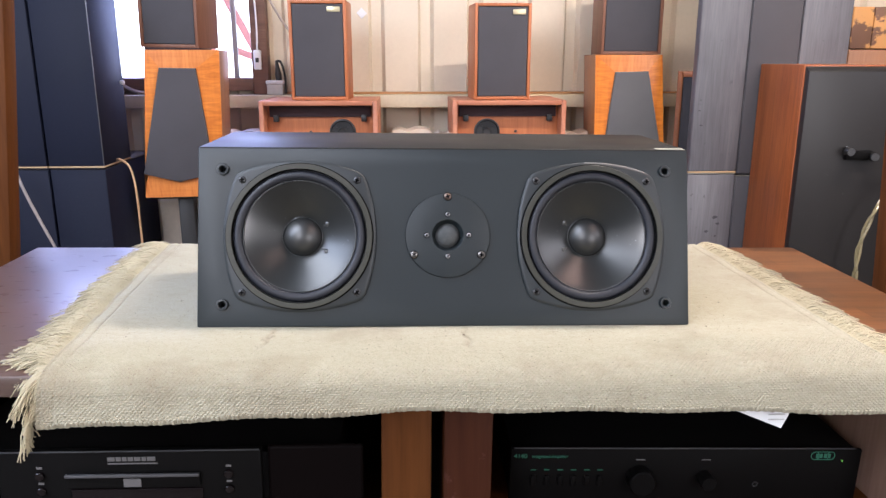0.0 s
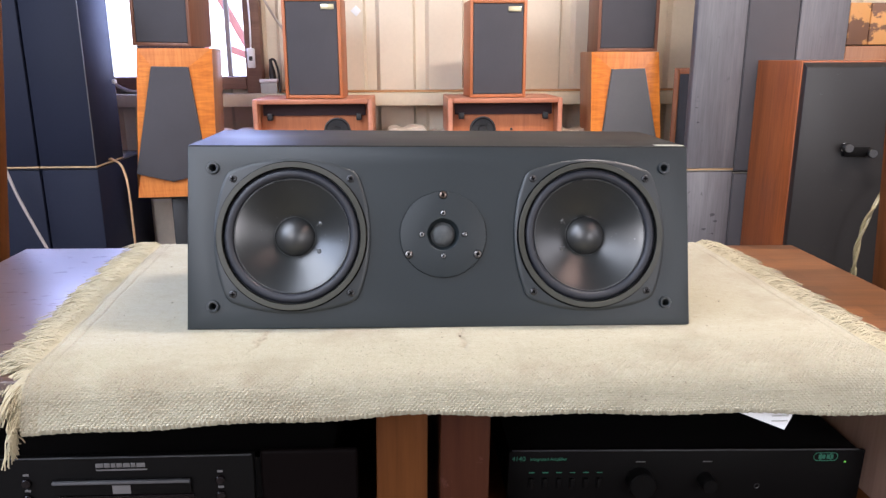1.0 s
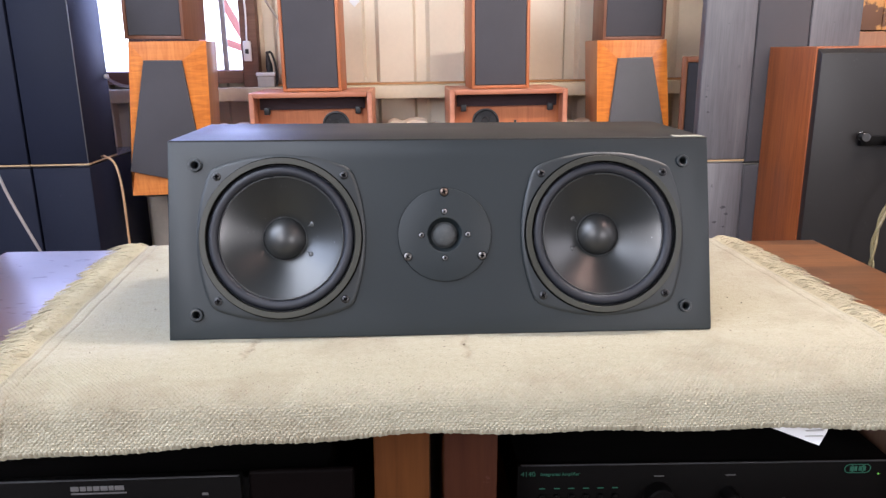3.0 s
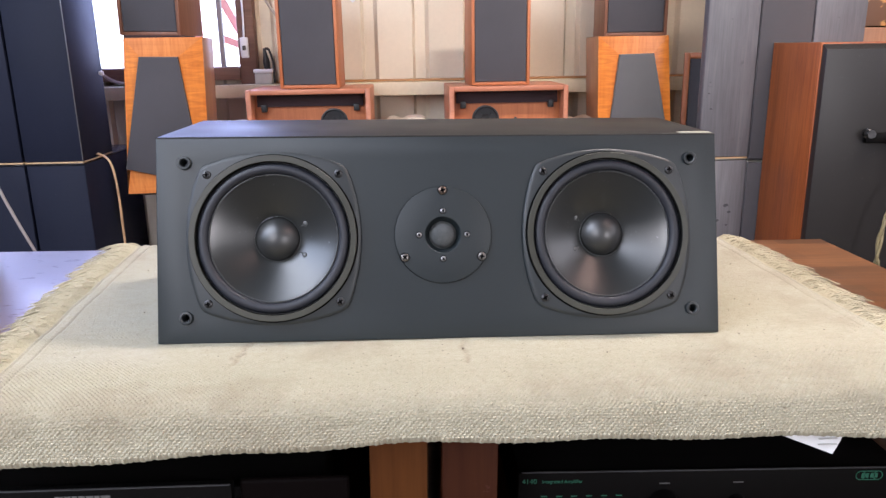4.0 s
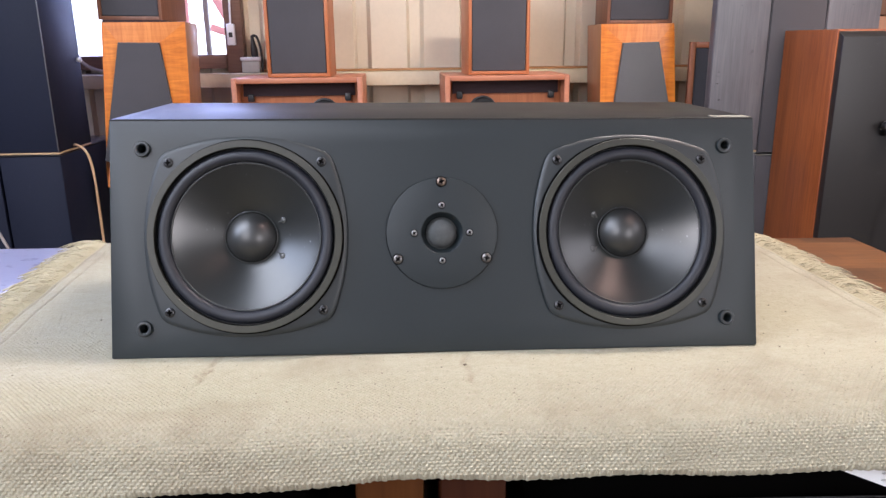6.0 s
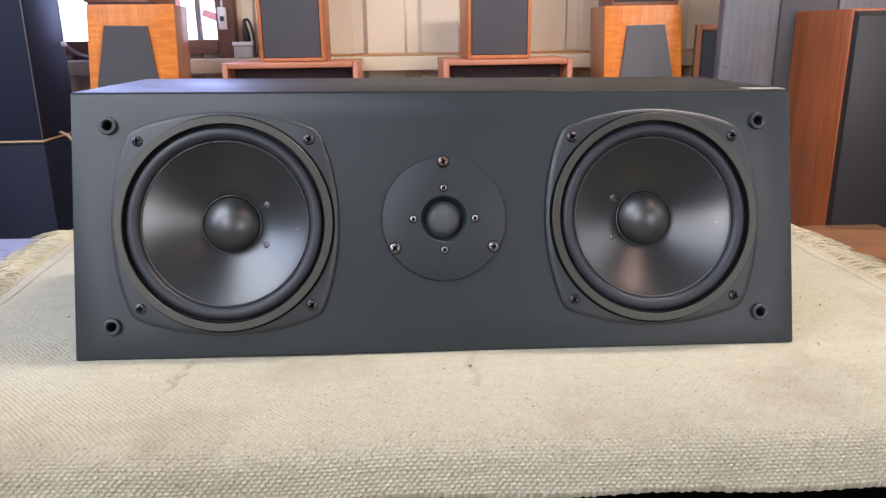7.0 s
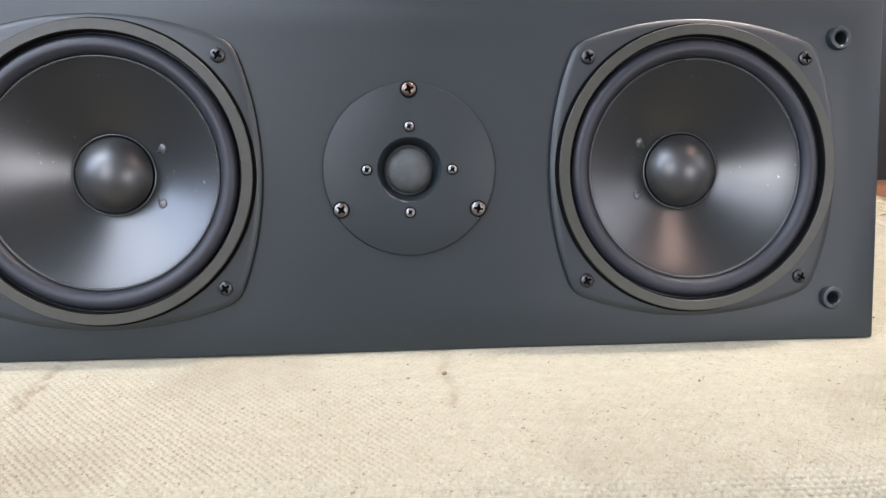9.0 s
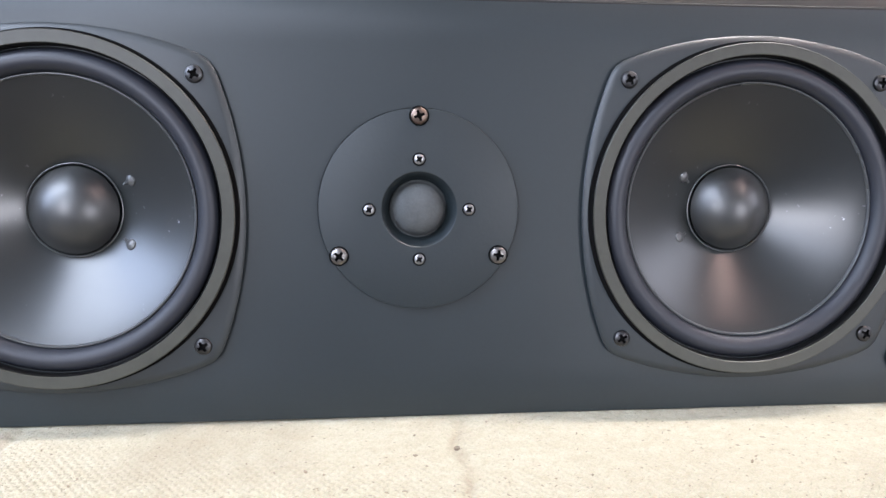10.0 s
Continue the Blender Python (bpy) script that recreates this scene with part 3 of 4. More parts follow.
def small_speaker(m, label, body, w=0.188, h=0.302, d=0.16, badge=True, rim=0.010):
    s = thing("bookshelf_speaker", m, label, "loudspeaker", "small bookshelf speakers")
    part("cabinet", wood_box(w, d, h, rim, 0.0012, 0.006), body, s)
    part("grille", block(-w / 2 + rim + 0.001, w / 2 - rim - 0.001, 0.003, 0.017, rim + 0.001, h - rim - 0.001, 0.003, 3), M_GRILLE, s, "dark cloth grille")
    if badge:
        part("badge", block(w / 2 - rim - 0.052, w / 2 - rim - 0.010, -0.0005, 0.004, h - rim - 0.026, h - rim - 0.010, 0.0005), M_GOLD, s, "pale gold badge")
    return s


small_speaker(pose(-0.330, 2.495, 0.9265, 0, 0, -2.0), "teak bookshelf speaker with a dark grille on a larger speaker", M_TEAK, h=0.316)
small_speaker(pose(0.277, 2.49, 0.9265, 0, 0, 3.0), "teak bookshelf speaker with a dark grille on a larger speaker", M_TEAK, h=0.309)
small_speaker(pose(0.7153, 2.52, 1.073, 0, 0, -2.0), "dark teak bookshelf speaker standing on an orange speaker", M_DARKWOOD, badge=False, w=0.203, h=0.325)
small_speaker(pose(-0.792, 2.44, 1.0935, 0, 1.2, -9.0), "dark walnut bookshelf speaker standing on an orange speaker", M_DARKWOOD, badge=False, w=0.192)


def open_speaker(x, w, label, driver_x, second_x):
    """A wide teak cabinet with its grille off: recessed baffle, clips, a round driver."""
    s = thing("teak_speaker", pose(x, 2.46, 0), label, "loudspeaker", "wide teak speakers without grilles")
    h, wall = 0.925, 0.016
    part("cabinet", wood_box(w, 0.30, h, wall, 0.003, 0.060), M_TEAK_X, s)
    part("baffle", block(-w / 2 + wall + 0.001, w / 2 - wall - 0.001, 0.060, 0.071, wall + 0.001, h - wall - 0.001), M_TEAK, s, "orange teak baffle")
    # dark strip laid where the top board only shades the recessed baffle
    part("shade_strip", block(-w / 2 + wall + 0.010, w / 2 - wall - 0.010, 0.050, 0.0598, h - wall - 0.040, h - wall - 0.0015, 0.001), M_SHADE_BROWN, s, "dark strip standing in for shade under the top board")
    for sx in (-1, 1):
        part("grille_clip", block(sx * (w / 2 - 0.048) - 0.009, sx * (w / 2 - 0.048) + 0.009, 0.040, 0.060, h - 0.072, h - 0.049, 0.003), M_BLACKPL, s, "black grille clip")
    drv = part("tweeter", lathe([(0, 0.004), (0.012, 0.006), (0.016, 0.001), (0.036, 0.002), (0.040, 0.007), (0.044, 0.006), (0.045, 0)], 40), M_BLACKPL, s, "round black tweeter", pose(driver_x, 0.060, 0.817, 90))
    for a in (45, 135, 225, 315):
        part("screw", lathe([(0.0, 0.0022), (0.0022, 0.0018), (0.003, 0)], 10), M_SCREW, drv, m=pose(0.026 * math.cos(radians(a)), 0.026 * math.sin(radians(a)), 0.0035))
    part("terminal_stud", lathe([(0.0, 0.005), (0.004, 0.004), (0.005, 0)], 12), M_SCREW, s, m=pose(second_x, 0.060, 0.818, 90))
    part("woofer", lathe([(0, -0.001), (0.03, 0.004), (0.07, 0.001), (0.085, 0.006), (0.095, 0.004), (0.1, 0)], 48), M_BLACKPL, s, "round black woofer", pose(0, 0.060, 0.60, 90))
    return s


open_speaker(-0.334, 0.39, "teak speaker with its grille off beneath a smaller speaker", 0.073, -0.035)
open_speaker(0.300, 0.382, "teak speaker with its grille off beneath a smaller speaker", -0.069, 0.03)


def cherry_speaker(m, mirror, label, d, slide=0.0):
    """An orange veneered cabinet, wider at its foot, with a tapering grille, on a black stand."""
    s = thing("cherry_speaker", m, label, "loudspeaker", "orange speakers on stands")
    k, h = mirror, 0.464
    xo, xi = (-0.112, 0.112), (-0.152, 0.096)      # top and foot of the front, outer side first
    top = sorted(k * v for v in xo)
    foot = sorted(k * v for v in xi)
    bm = hexa([(foot[0], 0, 0), (foot[1], 0, 0), (foot[1], d, 0), (foot[0], d, 0), (top[0], 0, h), (top[1], 0, h), (top[1], d, h), (top[0], d, h)], 0.003)
    part("cabinet", bm, M_CHERRY_SIDE, s, "veneered carcass in a browner side tone")
    gt, gb = [(-0.067 * k + slide, h - 0.054), (0.044 * k + slide, h - 0.056)], [(-0.142 * k + slide, 0.078), (0.078 * k + slide, 0.076)]
    peak = (-0.032 * k + slide, 0.050)
    # mitred front veneers round the grille
    for nm, pts, mt in (("top_veneer", [(xo[0] * k, h), (xo[1] * k, h), gt[1], gt[0]], M_CHERRY_X),
                        ("side_veneer", [(xo[0] * k, h), gt[0], gb[0], (xi[0] * k, 0)], M_CHERRY),
                        ("side_veneer", [(xo[1] * k, h), (xi[1] * k, 0), gb[1], gt[1]], M_CHERRY),
                        ("foot_veneer", [(xi[0] * k, 0), gb[0], peak, gb[1], (xi[1] * k, 0)], M_CHERRY_X)):
        part(nm, outline_prism(pts if k > 0 else pts[::-1], -0.004, 0.001), mt, s, "figured orange veneer")
    pts = [gt[0], gt[1], gb[1], peak, gb[0]]
    part("grille", outline_prism(pts if k > 0 else pts[::-1], -0.018, 0.002, 0.006), M_GRILLE_LIT if k < 0 else M_GRILLE, s, "tapering dark cloth grille")
    base = -m.translation.z
    part("top_plate", block(-0.10 - 0.02 * k, 0.10 - 0.02 * k, 0.01, d - 0.01, -0.008, 0.0, 0.001), M_BLACKPL, s, "black steel plate")
    part("stand_pole", block(-0.053 - 0.006 * k, -0.003 - 0.006 * k, 0.03, 0.09, base + 0.012, -0.008, 0.004), M_BLACKPL, s, "black steel pole")
    part("stand_foot", block(-0.14, 0.12, 0.0, 0.24, base, base + 0.012, 0.003), M_BLACKPL, s, "black steel foot")
    return s


cherry_speaker(pose(-0.742, 2.40, 0.622, 0, 0, 6.0), 1, "orange cherry speaker with a tapering dark grille on a black stand", 0.22, -0.006)
cherry_speaker(pose(0.703, 2.50, 0.608, 0, 0, -2.6), -1, "orange cherry speaker with a lit-toned tapering grille on a black stand", 0.20)
# added wedge: shade under the upper speaker, built as a dark solid
single("shade_wedge", hexa([(-0.862, 2.415, 1.0865), (-0.690, 2.415, 1.0865), (-0.690, 2.56, 1.0865), (-0.862, 2.56, 1.0865), (-0.862, 2.415, 1.0945), (-0.690, 2.415, 1.0915), (-0.690, 2.56, 1.0915), (-0.862, 2.56, 1.0945)], 0.001), M_SHADE_BROWN, "dark wedge standing in for shade between two stacked speakers", "pad")
rim = thing("shelf_speaker", pose(0.905, 2.58, 0, 0, 0, -20) @ pose(0.10, 0, 0), "narrow orange-rimmed speaker half behind a black column", "loudspeaker")
part("cabinet", wood_box(0.20, 0.16, 1.016, 0.018, 0.002, 0.006), M_TEAK, rim)
part("grille", block(-0.081, 0.081, 0.003, 0.017, 0.020, 0.997, 0.003, 3), M_GRILLE, rim, "dark cloth grille")


def column(x0, y0, w, d, z0, z1, material, label, band, front=None, cap=None):
    s = thing("column_speaker", pose(x0 + w / 2, y0, z0), label, "loudspeaker", "stacked black column speakers")
    part("cabinet", block(-w / 2, w / 2, 0.004, d, 0.004, z1 - z0, 0.004), material, s)
    part("front_panel", block(-w / 2 + 0.001, w / 2 - 0.001, 0.0, 0.006, 0.006, z1 - z0 - 0.002, 0.003), front or material, s)
    part("edge_band", block(-w / 2, w / 2, 0.001, d, 0.0, 0.0045, 0.001), band, s, "pale edge band")
    if cap:
        part("edge_band", block(-w / 2, w / 2, 0.001, d, z1 - z0 + 0.0005, z1 - z0 + 0.0035, 0.001), cap, s, "pale upper edge band")
    return s


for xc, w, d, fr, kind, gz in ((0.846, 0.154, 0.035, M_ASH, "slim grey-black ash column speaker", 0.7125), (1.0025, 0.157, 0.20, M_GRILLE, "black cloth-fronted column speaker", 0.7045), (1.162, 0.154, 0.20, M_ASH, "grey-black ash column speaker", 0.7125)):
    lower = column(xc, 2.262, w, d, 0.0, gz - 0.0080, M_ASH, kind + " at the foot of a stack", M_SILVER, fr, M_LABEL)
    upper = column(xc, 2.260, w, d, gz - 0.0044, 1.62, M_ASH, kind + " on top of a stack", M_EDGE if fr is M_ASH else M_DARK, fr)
    if xc < 0.9:
        rnd = random.Random(7)
        for owner, sx, sz, sr in ((lower, 0.945, 0.564, 0.011), (lower, 0.957, 0.543, 0.008), (lower, 0.922, 0.517, 0.007), (lower, 0.951, 0.502, 0.005), (upper, 0.865, 0.903, 0.004), (upper, 0.873, 0.858, 0.006)):
            ring = [(sx - owner.location.x + sr * rnd.uniform(0.5, 1.25) * math.cos(0.5236 * i), sz - owner.location.z + 0.55 * sr * rnd.uniform(0.5, 1.25) * math.sin(0.5236 * i)) for i in range(12)]
            part("stain", outline_prism(ring, -0.0004, 0.001), M_STAIN, owner, "dark handling mark")
for xc in (-1.125, -1.295):
    low = column(xc, 2.255, 0.165, 0.44, 0.0, 0.734, M_BLACKBOX, "navy black column speaker at the foot of a stack", M_STEEL)
    part("top_panel", block(-0.0825, 0.0825, 0.0, 0.44, 0.7345, 0.7385, 0.001), M_LACQUER, low, "glossy black top panel")
    high = column(xc, 2.25, 0.165, 0.225, 0.739, 1.245, M_BLACKBOX, "navy black column speaker on top of a stack", M_EDGE)
    if xc > -1.2:
        part("corner_strip", block(0.0805, 0.0835, -0.001, 0.002, 0.006, 0.504, 0.0008), M_LIP, high, "thin worn corner strip")
knob = single("cable_clip", lathe([(0, 0.016), (0.006, 0.015), (0.008, 0.01), (0.005, 0)], 14), M_WHITE, "white cable clip on a black column speaker", "clip", m=pose(-0.963, 2.45, 0.985, 0, 90, 0))
single("speaker_cable", tube([(-0.955, 2.34, 0.752), (-0.93, 2.30, 0.757), (-0.885, 2.25, 0.74), (-0.862, 2.22, 0.67), (-0.853, 2.2, 0.5), (-0.85, 2.2, 0.2), (-0.85, 2.2, 0.004)], 0.0035), M_CABLE_TAN, "tan speaker cable hanging down beside the columns", "cable")
single("pale_rod", tube([(-1.20, 2.20, 0.745), (-1.16, 2.18, 0.65), (-1.07, 2.15, 0.47), (-0.93, 2.11, 0.2), (-0.84, 2.08, 0.008)], 0.0045), M_ROD, "pale rod leaning against the black columns", "rod")
single("pale_box", block(-0.93, -0.78, 2.62, 2.74, 0, 0.60, 0.004), M_CREAM, "pale carton standing under the wall rail", "carton")

# large sapele speaker seen from behind
sap = thing("sapele_speaker", pose(1.243, 2.0, 0), "large sapele speaker with a black rear panel and terminals", "loudspeaker")
for bx in ((-0.2, -0.188, 0, 0.254, 0, 1.044), (0.188, 0.2, 0, 0.254, 0, 1.044)):
    part("side_board", block(*bx, 0.0015), M_MAHOG, sap)
part("top_board", block(-0.188, 0.188, 0, 0.254, 1.032, 1.044, 0.0015), M_MAHOG, sap)
part("bottom_board", block(-0.188, 0.188, 0, 0.254, 0, 0.012, 0.0015), M_MAHOG, sap)
part("rear_panel", hexa([(-0.1945, -0.020, 0.006), (0.1945, -0.020, 0.006), (0.1965, -0.0005, 0.004), (-0.1965, -0.0005, 0.004), (-0.1945, -0.020, 1.0255), (0.1945, -0.020, 1.0255), (0.1965, -0.0005, 1.0395), (-0.1965, -0.0005, 1.0395)], 0.0008), M_BACKPANEL, sap, "black rear panel with bevelled edges")
tp = part("terminal_plate", block(-0.070, 0.008, -0.036, -0.019, 0.786, 0.812, 0.004), M_HIFI, sap, "black terminal plate")
for tx, tz in ((-0.067, 0.812), (0.003, 0.797)):
    part("terminal", lathe([(0, 0.032), (0.011, 0.032), (0.013, 0.029), (0.013, 0.016), (0.007, 0.014), (0.007, 0.006), (0.012, 0.005), (0.012, 0)], 20), M_CHROME, tp, "knurled metal binding post", pose(tx, -0.026, tz, 90, 0, -6))
bm = bmesh.new()
for ph in (0.0, math.pi):     # two twisted cores
    tube([(x + 0.0042 * math.cos(ph + 40 * z), y + 0.0042 * math.sin(ph + 40 * z), z) for x, y, z in ((1.300, 1.94, 0.735), (1.238, 1.90, 0.661), (1.225, 1.90, 0.630), (1.215, 1.90, 0.598), (1.208, 1.90, 0.565), (1.205, 1.90, 0.533), (1.205, 1.90, 0.49), (1.206, 1.90, 0.45), (1.215, 1.91, 0.2), (1.22, 1.92, 0.008))], 0.0042, 8, bm)
single("clear_cable", bm, M_CABLE_CLEAR, "clear twisted copper speaker cable", "cable")
torn = thing("stripped_cabinet", pose(1.60, 2.6, 0), "old cabinet with torn orange veneer", "cabinet")
part("carcass", block(-0.08, 0.30, 0.0, 0.2, 0, 1.09, 0.003), M_CHERRY_SIDE, torn)
part("panel", block(-0.08, -0.006, 0.0, 0.2, 1.094, 1.235, 0.002), M_TORN, torn, "torn veneer panel")
part("panel", block(0.0, 0.30, 0.004, 0.2, 1.094, 1.235, 0.002), M_TORN, torn, "torn veneer panel")
single("leaning_board", hexa([(0.905, 1.28, 0), (1.02, 1.28, 0), (1.02, 1.32, 0), (0.905, 1.32, 0), (0.828, 1.29, 1.3), (0.95, 1.29, 1.3), (0.95, 1.33, 1.3), (0.828, 1.33, 1.3)], 0.003), M_POST_OR, "orange brown board leaning beside the rack", "board")
single("leaning_board", hexa([(-1.02, 1.33, 0), (-0.86, 1.33, 0), (-0.86, 1.37, 0), (-1.02, 1.37, 0), (-0.87, 1.33, 1.3), (-0.71, 1.33, 1.3), (-0.71, 1.37, 1.3), (-0.87, 1.37, 1.3)], 0.003), M_POST_OR, "orange brown board leaning beside the rack", "board")


# ---- the racks, the rug and what stands on them: all share the floor's slight fall to the right ----
FALL = Matrix.Translation((0, 0.80, 0.752)) @ pose(0, 0, 0, 0, 0.71, 0) @ Matrix.Translation((0, -0.80, -0.752))


def LEAN(degrees, z):
    """A shelf that sags to its right end, about the middle of the right rack."""
    return Matrix.Translation((0.313, 0, z)) @ pose(0, 0, 0, 0, degrees, 0) @ Matrix.Translation((-0.313, 0, -z))


def rack(x0, x1, left_wall, right_wall, mat_top, mat_l, mat_r, label, shelf, lean=0.0):
    """A hi-fi rack: thick top, two side panels, a back and one shelf."""
    s = thing("hifi_rack", FALL @ pose(0, 0, 0), label, "rack", "two racks side by side")
    part("top", block(x0, x1, 0.682, 1.205, 0.722, 0.746, 0.003), mat_top, s, "polished brown top")
    part("side_panel", block(x0 + 0.004, left_wall, 0.708, 1.19, 0.0, 0.722, 0.003), mat_l, s)
    part("side_panel", block(right_wall, x1 - 0.004, 0.708, 1.19, 0.0, 0.722, 0.003), mat_r, s)
    part("back_panel", block(left_wall, right_wall, 1.175, 1.188, 0.0, 0.722), M_INNER, s, "dark back panel")
    part("shelf", block(left_wall, right_wall, 0.72, 1.175, shelf - 0.022, shelf, 0.002), M_POST_OR, s, "brown shelf", LEAN(lean, shelf))
    part("shelf", block(left_wall, right_wall, 0.72, 1.175, 0.08, 0.10, 0.002), M_POST_OR, s, "brown shelf")
    return s


rack(-0.665, -0.0165, -0.60, -0.076, M_TABLE_DK, M_POST_OR, M_POST_OR, "brown wooden hi-fi rack with a polished top", 0.4965)
rack(-0.011, 0.632, 0.047, 0.575, M_TABLE, M_POST_RED, M_POST_LIT, "red brown wooden hi-fi rack with a polished top", 0.4985, 1.0)

# ---- amplifier ----
amp = thing("amplifier", FALL @ pose(0.313, 0.812, 0.4985, 0, 1.0, 0), "slim black integrated amplifier on the rack shelf", "amplifier")
part("case", block(-0.228, 0.228, 0.006, 0.30, 0.010, 0.076, 0.002), M_HIFI, amp)
fascia = part("fascia", block(-0.230, 0.230, 0.0, 0.006, 0.008, 0.080, 0.0012), M_HIFI, amp, "black front panel")
part("bright_edge", block(-0.226, 0.222, 0.0005, 0.003, 0.0802, 0.0811, 0.0002), M_LIP, fascia, "thin pale upper edge")
for kx, r in ((-0.062, 0.017), (0.024, 0.010)):
    k = part("knob", lathe([(0, 0.018), (r * 0.9, 0.018), (r, 0.016), (r * 1.04, 0.0), (0, 0)], 36), M_HIFI, amp, "round black knob", pose(kx, 0.0, 0.040, 90))
    part("pointer", block(-0.0006, 0.0006, 0.002, r * 0.95, 0.018, 0.0186), M_HIFI, k)
    part("print_bar", block(kx - 0.006, kx + 0.006, -0.0006, 0.0004, 0.0648, 0.0660), M_PRINT, amp)
for i in range(6):
    bx = -0.200 + 0.0173 * i
    part("button", block(bx - 0.003, bx + 0.003, -0.004, 0.0005, 0.030, 0.044, 0.001), M_HIFI, amp, "small black push button")
    part("print_bar", block(bx - 0.0035, bx + 0.0035, -0.0006, 0.0004, 0.0503, 0.0514), M_GREEN, amp)
lettering("lettering", "4140", 0.0086, M_GREEN, amp, pose(-0.226, -0.0004, 0.0675, 90), "green lettering")
lettering("lettering", "Integrated Amplifier", 0.0057, M_GREEN, amp, pose(-0.203, -0.0004, 0.0680, 90), "green lettering")
bm = bmesh.new()
for dx in (-0.0135, 0.0135):
    lathe([(0.0078, 0), (0.0078, 0.0008), (0.0066, 0.0008), (0.0066, 0)], 28, bm, pose(dx, 0, 0))
for sy in (-1, 1):
    block(-0.0135, 0.0135, sy * 0.0072 - 0.0006, sy * 0.0072 + 0.0006, 0, 0.0008, 0, 2, bm)
for dx in (-0.010, -0.003, 0.004, 0.011):
    block(dx - 0.0022, dx + 0.0022, -0.0038, 0.0038, 0, 0.0007, 0, 2, bm)
part("maker_mark", bm, M_GREEN, amp, "green oval maker's mark", pose(0.178, -0.0003, 0.0715, 90) @ Matrix.Scale(0.76, 4))
part("power_light", lathe([(0, 0.0012), (0.0011, 0.0008), (0.0013, 0)], 12), M_LED, amp, "small green light", pose(0.205, 0, 0.064, 90))
part("socket", lathe([(0.0022, 0.0004), (0.0035, 0.0008), (0.004, 0)], 16), M_BLACKPL, amp, m=pose(0.093, 0, 0.030, 90))
for fx in (-0.19, 0.19):
    for fy in (0.04, 0.27):
        part("foot", lathe([(0, 0), (0.014, 0), (0.015, 0.010), (0, 0.010)], 16), M_BLACKPL, amp, m=pose(fx, fy, 0))
# folded paper hanging out between rug and rack
bm = bmesh.new()
pv = [bm.verts.new(p) for p in ((0.352, 0.672, 0.722), (0.452, 0.668, 0.722), (0.446, 0.664, 0.704), (0.440, 0.664, 0.690), (0.392, 0.668, 0.7085))]
bm.faces.new(pv)
bmesh.ops.solidify(bm, geom=bm.faces[:], thickness=0.0007)
paper = thing("paper_slip", FALL @ pose(-0.097, -0.005, 0.0), "white printed paper slip hanging out from under the rug", "paper")
part("sheet", bm, M_PAPER, paper)
for i in range(3):
    part("print_bar", block(0.425, 0.442, 0.6572 + 0.0004 * i, 0.6582 + 0.0004 * i, 0.700 + 0.0055 * i, 0.7010 + 0.0055 * i), M_GREY, paper, m=pose(0, 0.0055, 0))

# ---- disc player ----
cdp = thing("disc_player", FALL @ pose(-0.347, 0.722, 0.4965), "black disc player with a loading drawer on the rack shelf", "disc player")
part("case", block(-0.215, 0.222, 0.012, 0.40, 0.012, 0.132, 0.003), M_HIFI, cdp)
cf = part("fascia", block(-0.150, 0.137, 0.0, 0.012, 0.012, 0.140, 0.0015), M_HIFI, cdp, "black centre panel")
part("bright_edge", block(-0.148, 0.135, 0.0005, 0.003, 0.1402, 0.1410, 0.0002), M_LIP, cf)
for sx, xa, xb in ((-1, -0.235, -0.156), (1, 0.143, 0.250)):
    part("side_panel", block(xa, xb, 0.006, 0.014, 0.012, 0.142, 0.004, 3), M_WINE, cdp, "dark wine-black side panel")
part("drawer", block(-0.075, 0.070, -0.004, 0.001, 0.099, 0.116, 0.001), M_HIFI, cdp, "disc drawer")
part("drawer_lip", block(-0.075, 0.070, -0.008, -0.0042, 0.1135, 0.1170, 0.0008), M_LIP, cdp, "dull metal drawer lip")
part("drawer_label", block(-0.013, 0.006, -0.0052, -0.0038, 0.1005, 0.1105), M_PRINT, cdp, "pale square label")
part("display", block(-0.072, 0.072, -0.002, 0.001, 0.045, 0.096, 0.001), M_HIFI_GLOSS, cdp, "glossy display window")
for i, (a, b) in enumerate(((-0.030, -0.022), (-0.021, -0.015), (-0.014, -0.009), (-0.008, -0.002), (-0.001, 0.006), (0.007, 0.012), (0.013, 0.022))):
    part("maker_mark", block(a, b, -0.0007, 0.0005, 0.1295, 0.1345, 0.0002), M_PRINT, cdp)
part("print_bar", block(-0.030, 0.024, -0.0006, 0.0005, 0.1258, 0.1275), M_PRINT, cdp)
for bx, mark in ((-0.104, 1), (0.101, -1)):
    for bz in (0.113, 0.094):
        part("button", lathe([(0, 0.004), (0.004, 0.004), (0.005, 0.003), (0.005, 0)], 20), M_HIFI_GLOSS, cdp, "small round button", pose(bx, 0, bz, 90))
        part("print_bar", block(bx - 0.003, bx + 0.003, -0.0006, 0.0005, bz + 0.008, bz + 0.0105), M_PRINT, cdp)
for fx in (-0.18, 0.18):
    for fy in (0.05, 0.35):
        part("foot", lathe([(0, 0), (0.018, 0), (0.02, 0.012), (0, 0.012)], 16), M_BLACKPL, cdp, m=pose(fx, fy, 0))

# ---- the rug ----
rug = thing("rug", FALL @ pose(0, 0, 0), "unbleached cream cotton rug with fringed ends under the speaker", "rug")
TOP = 0.7515


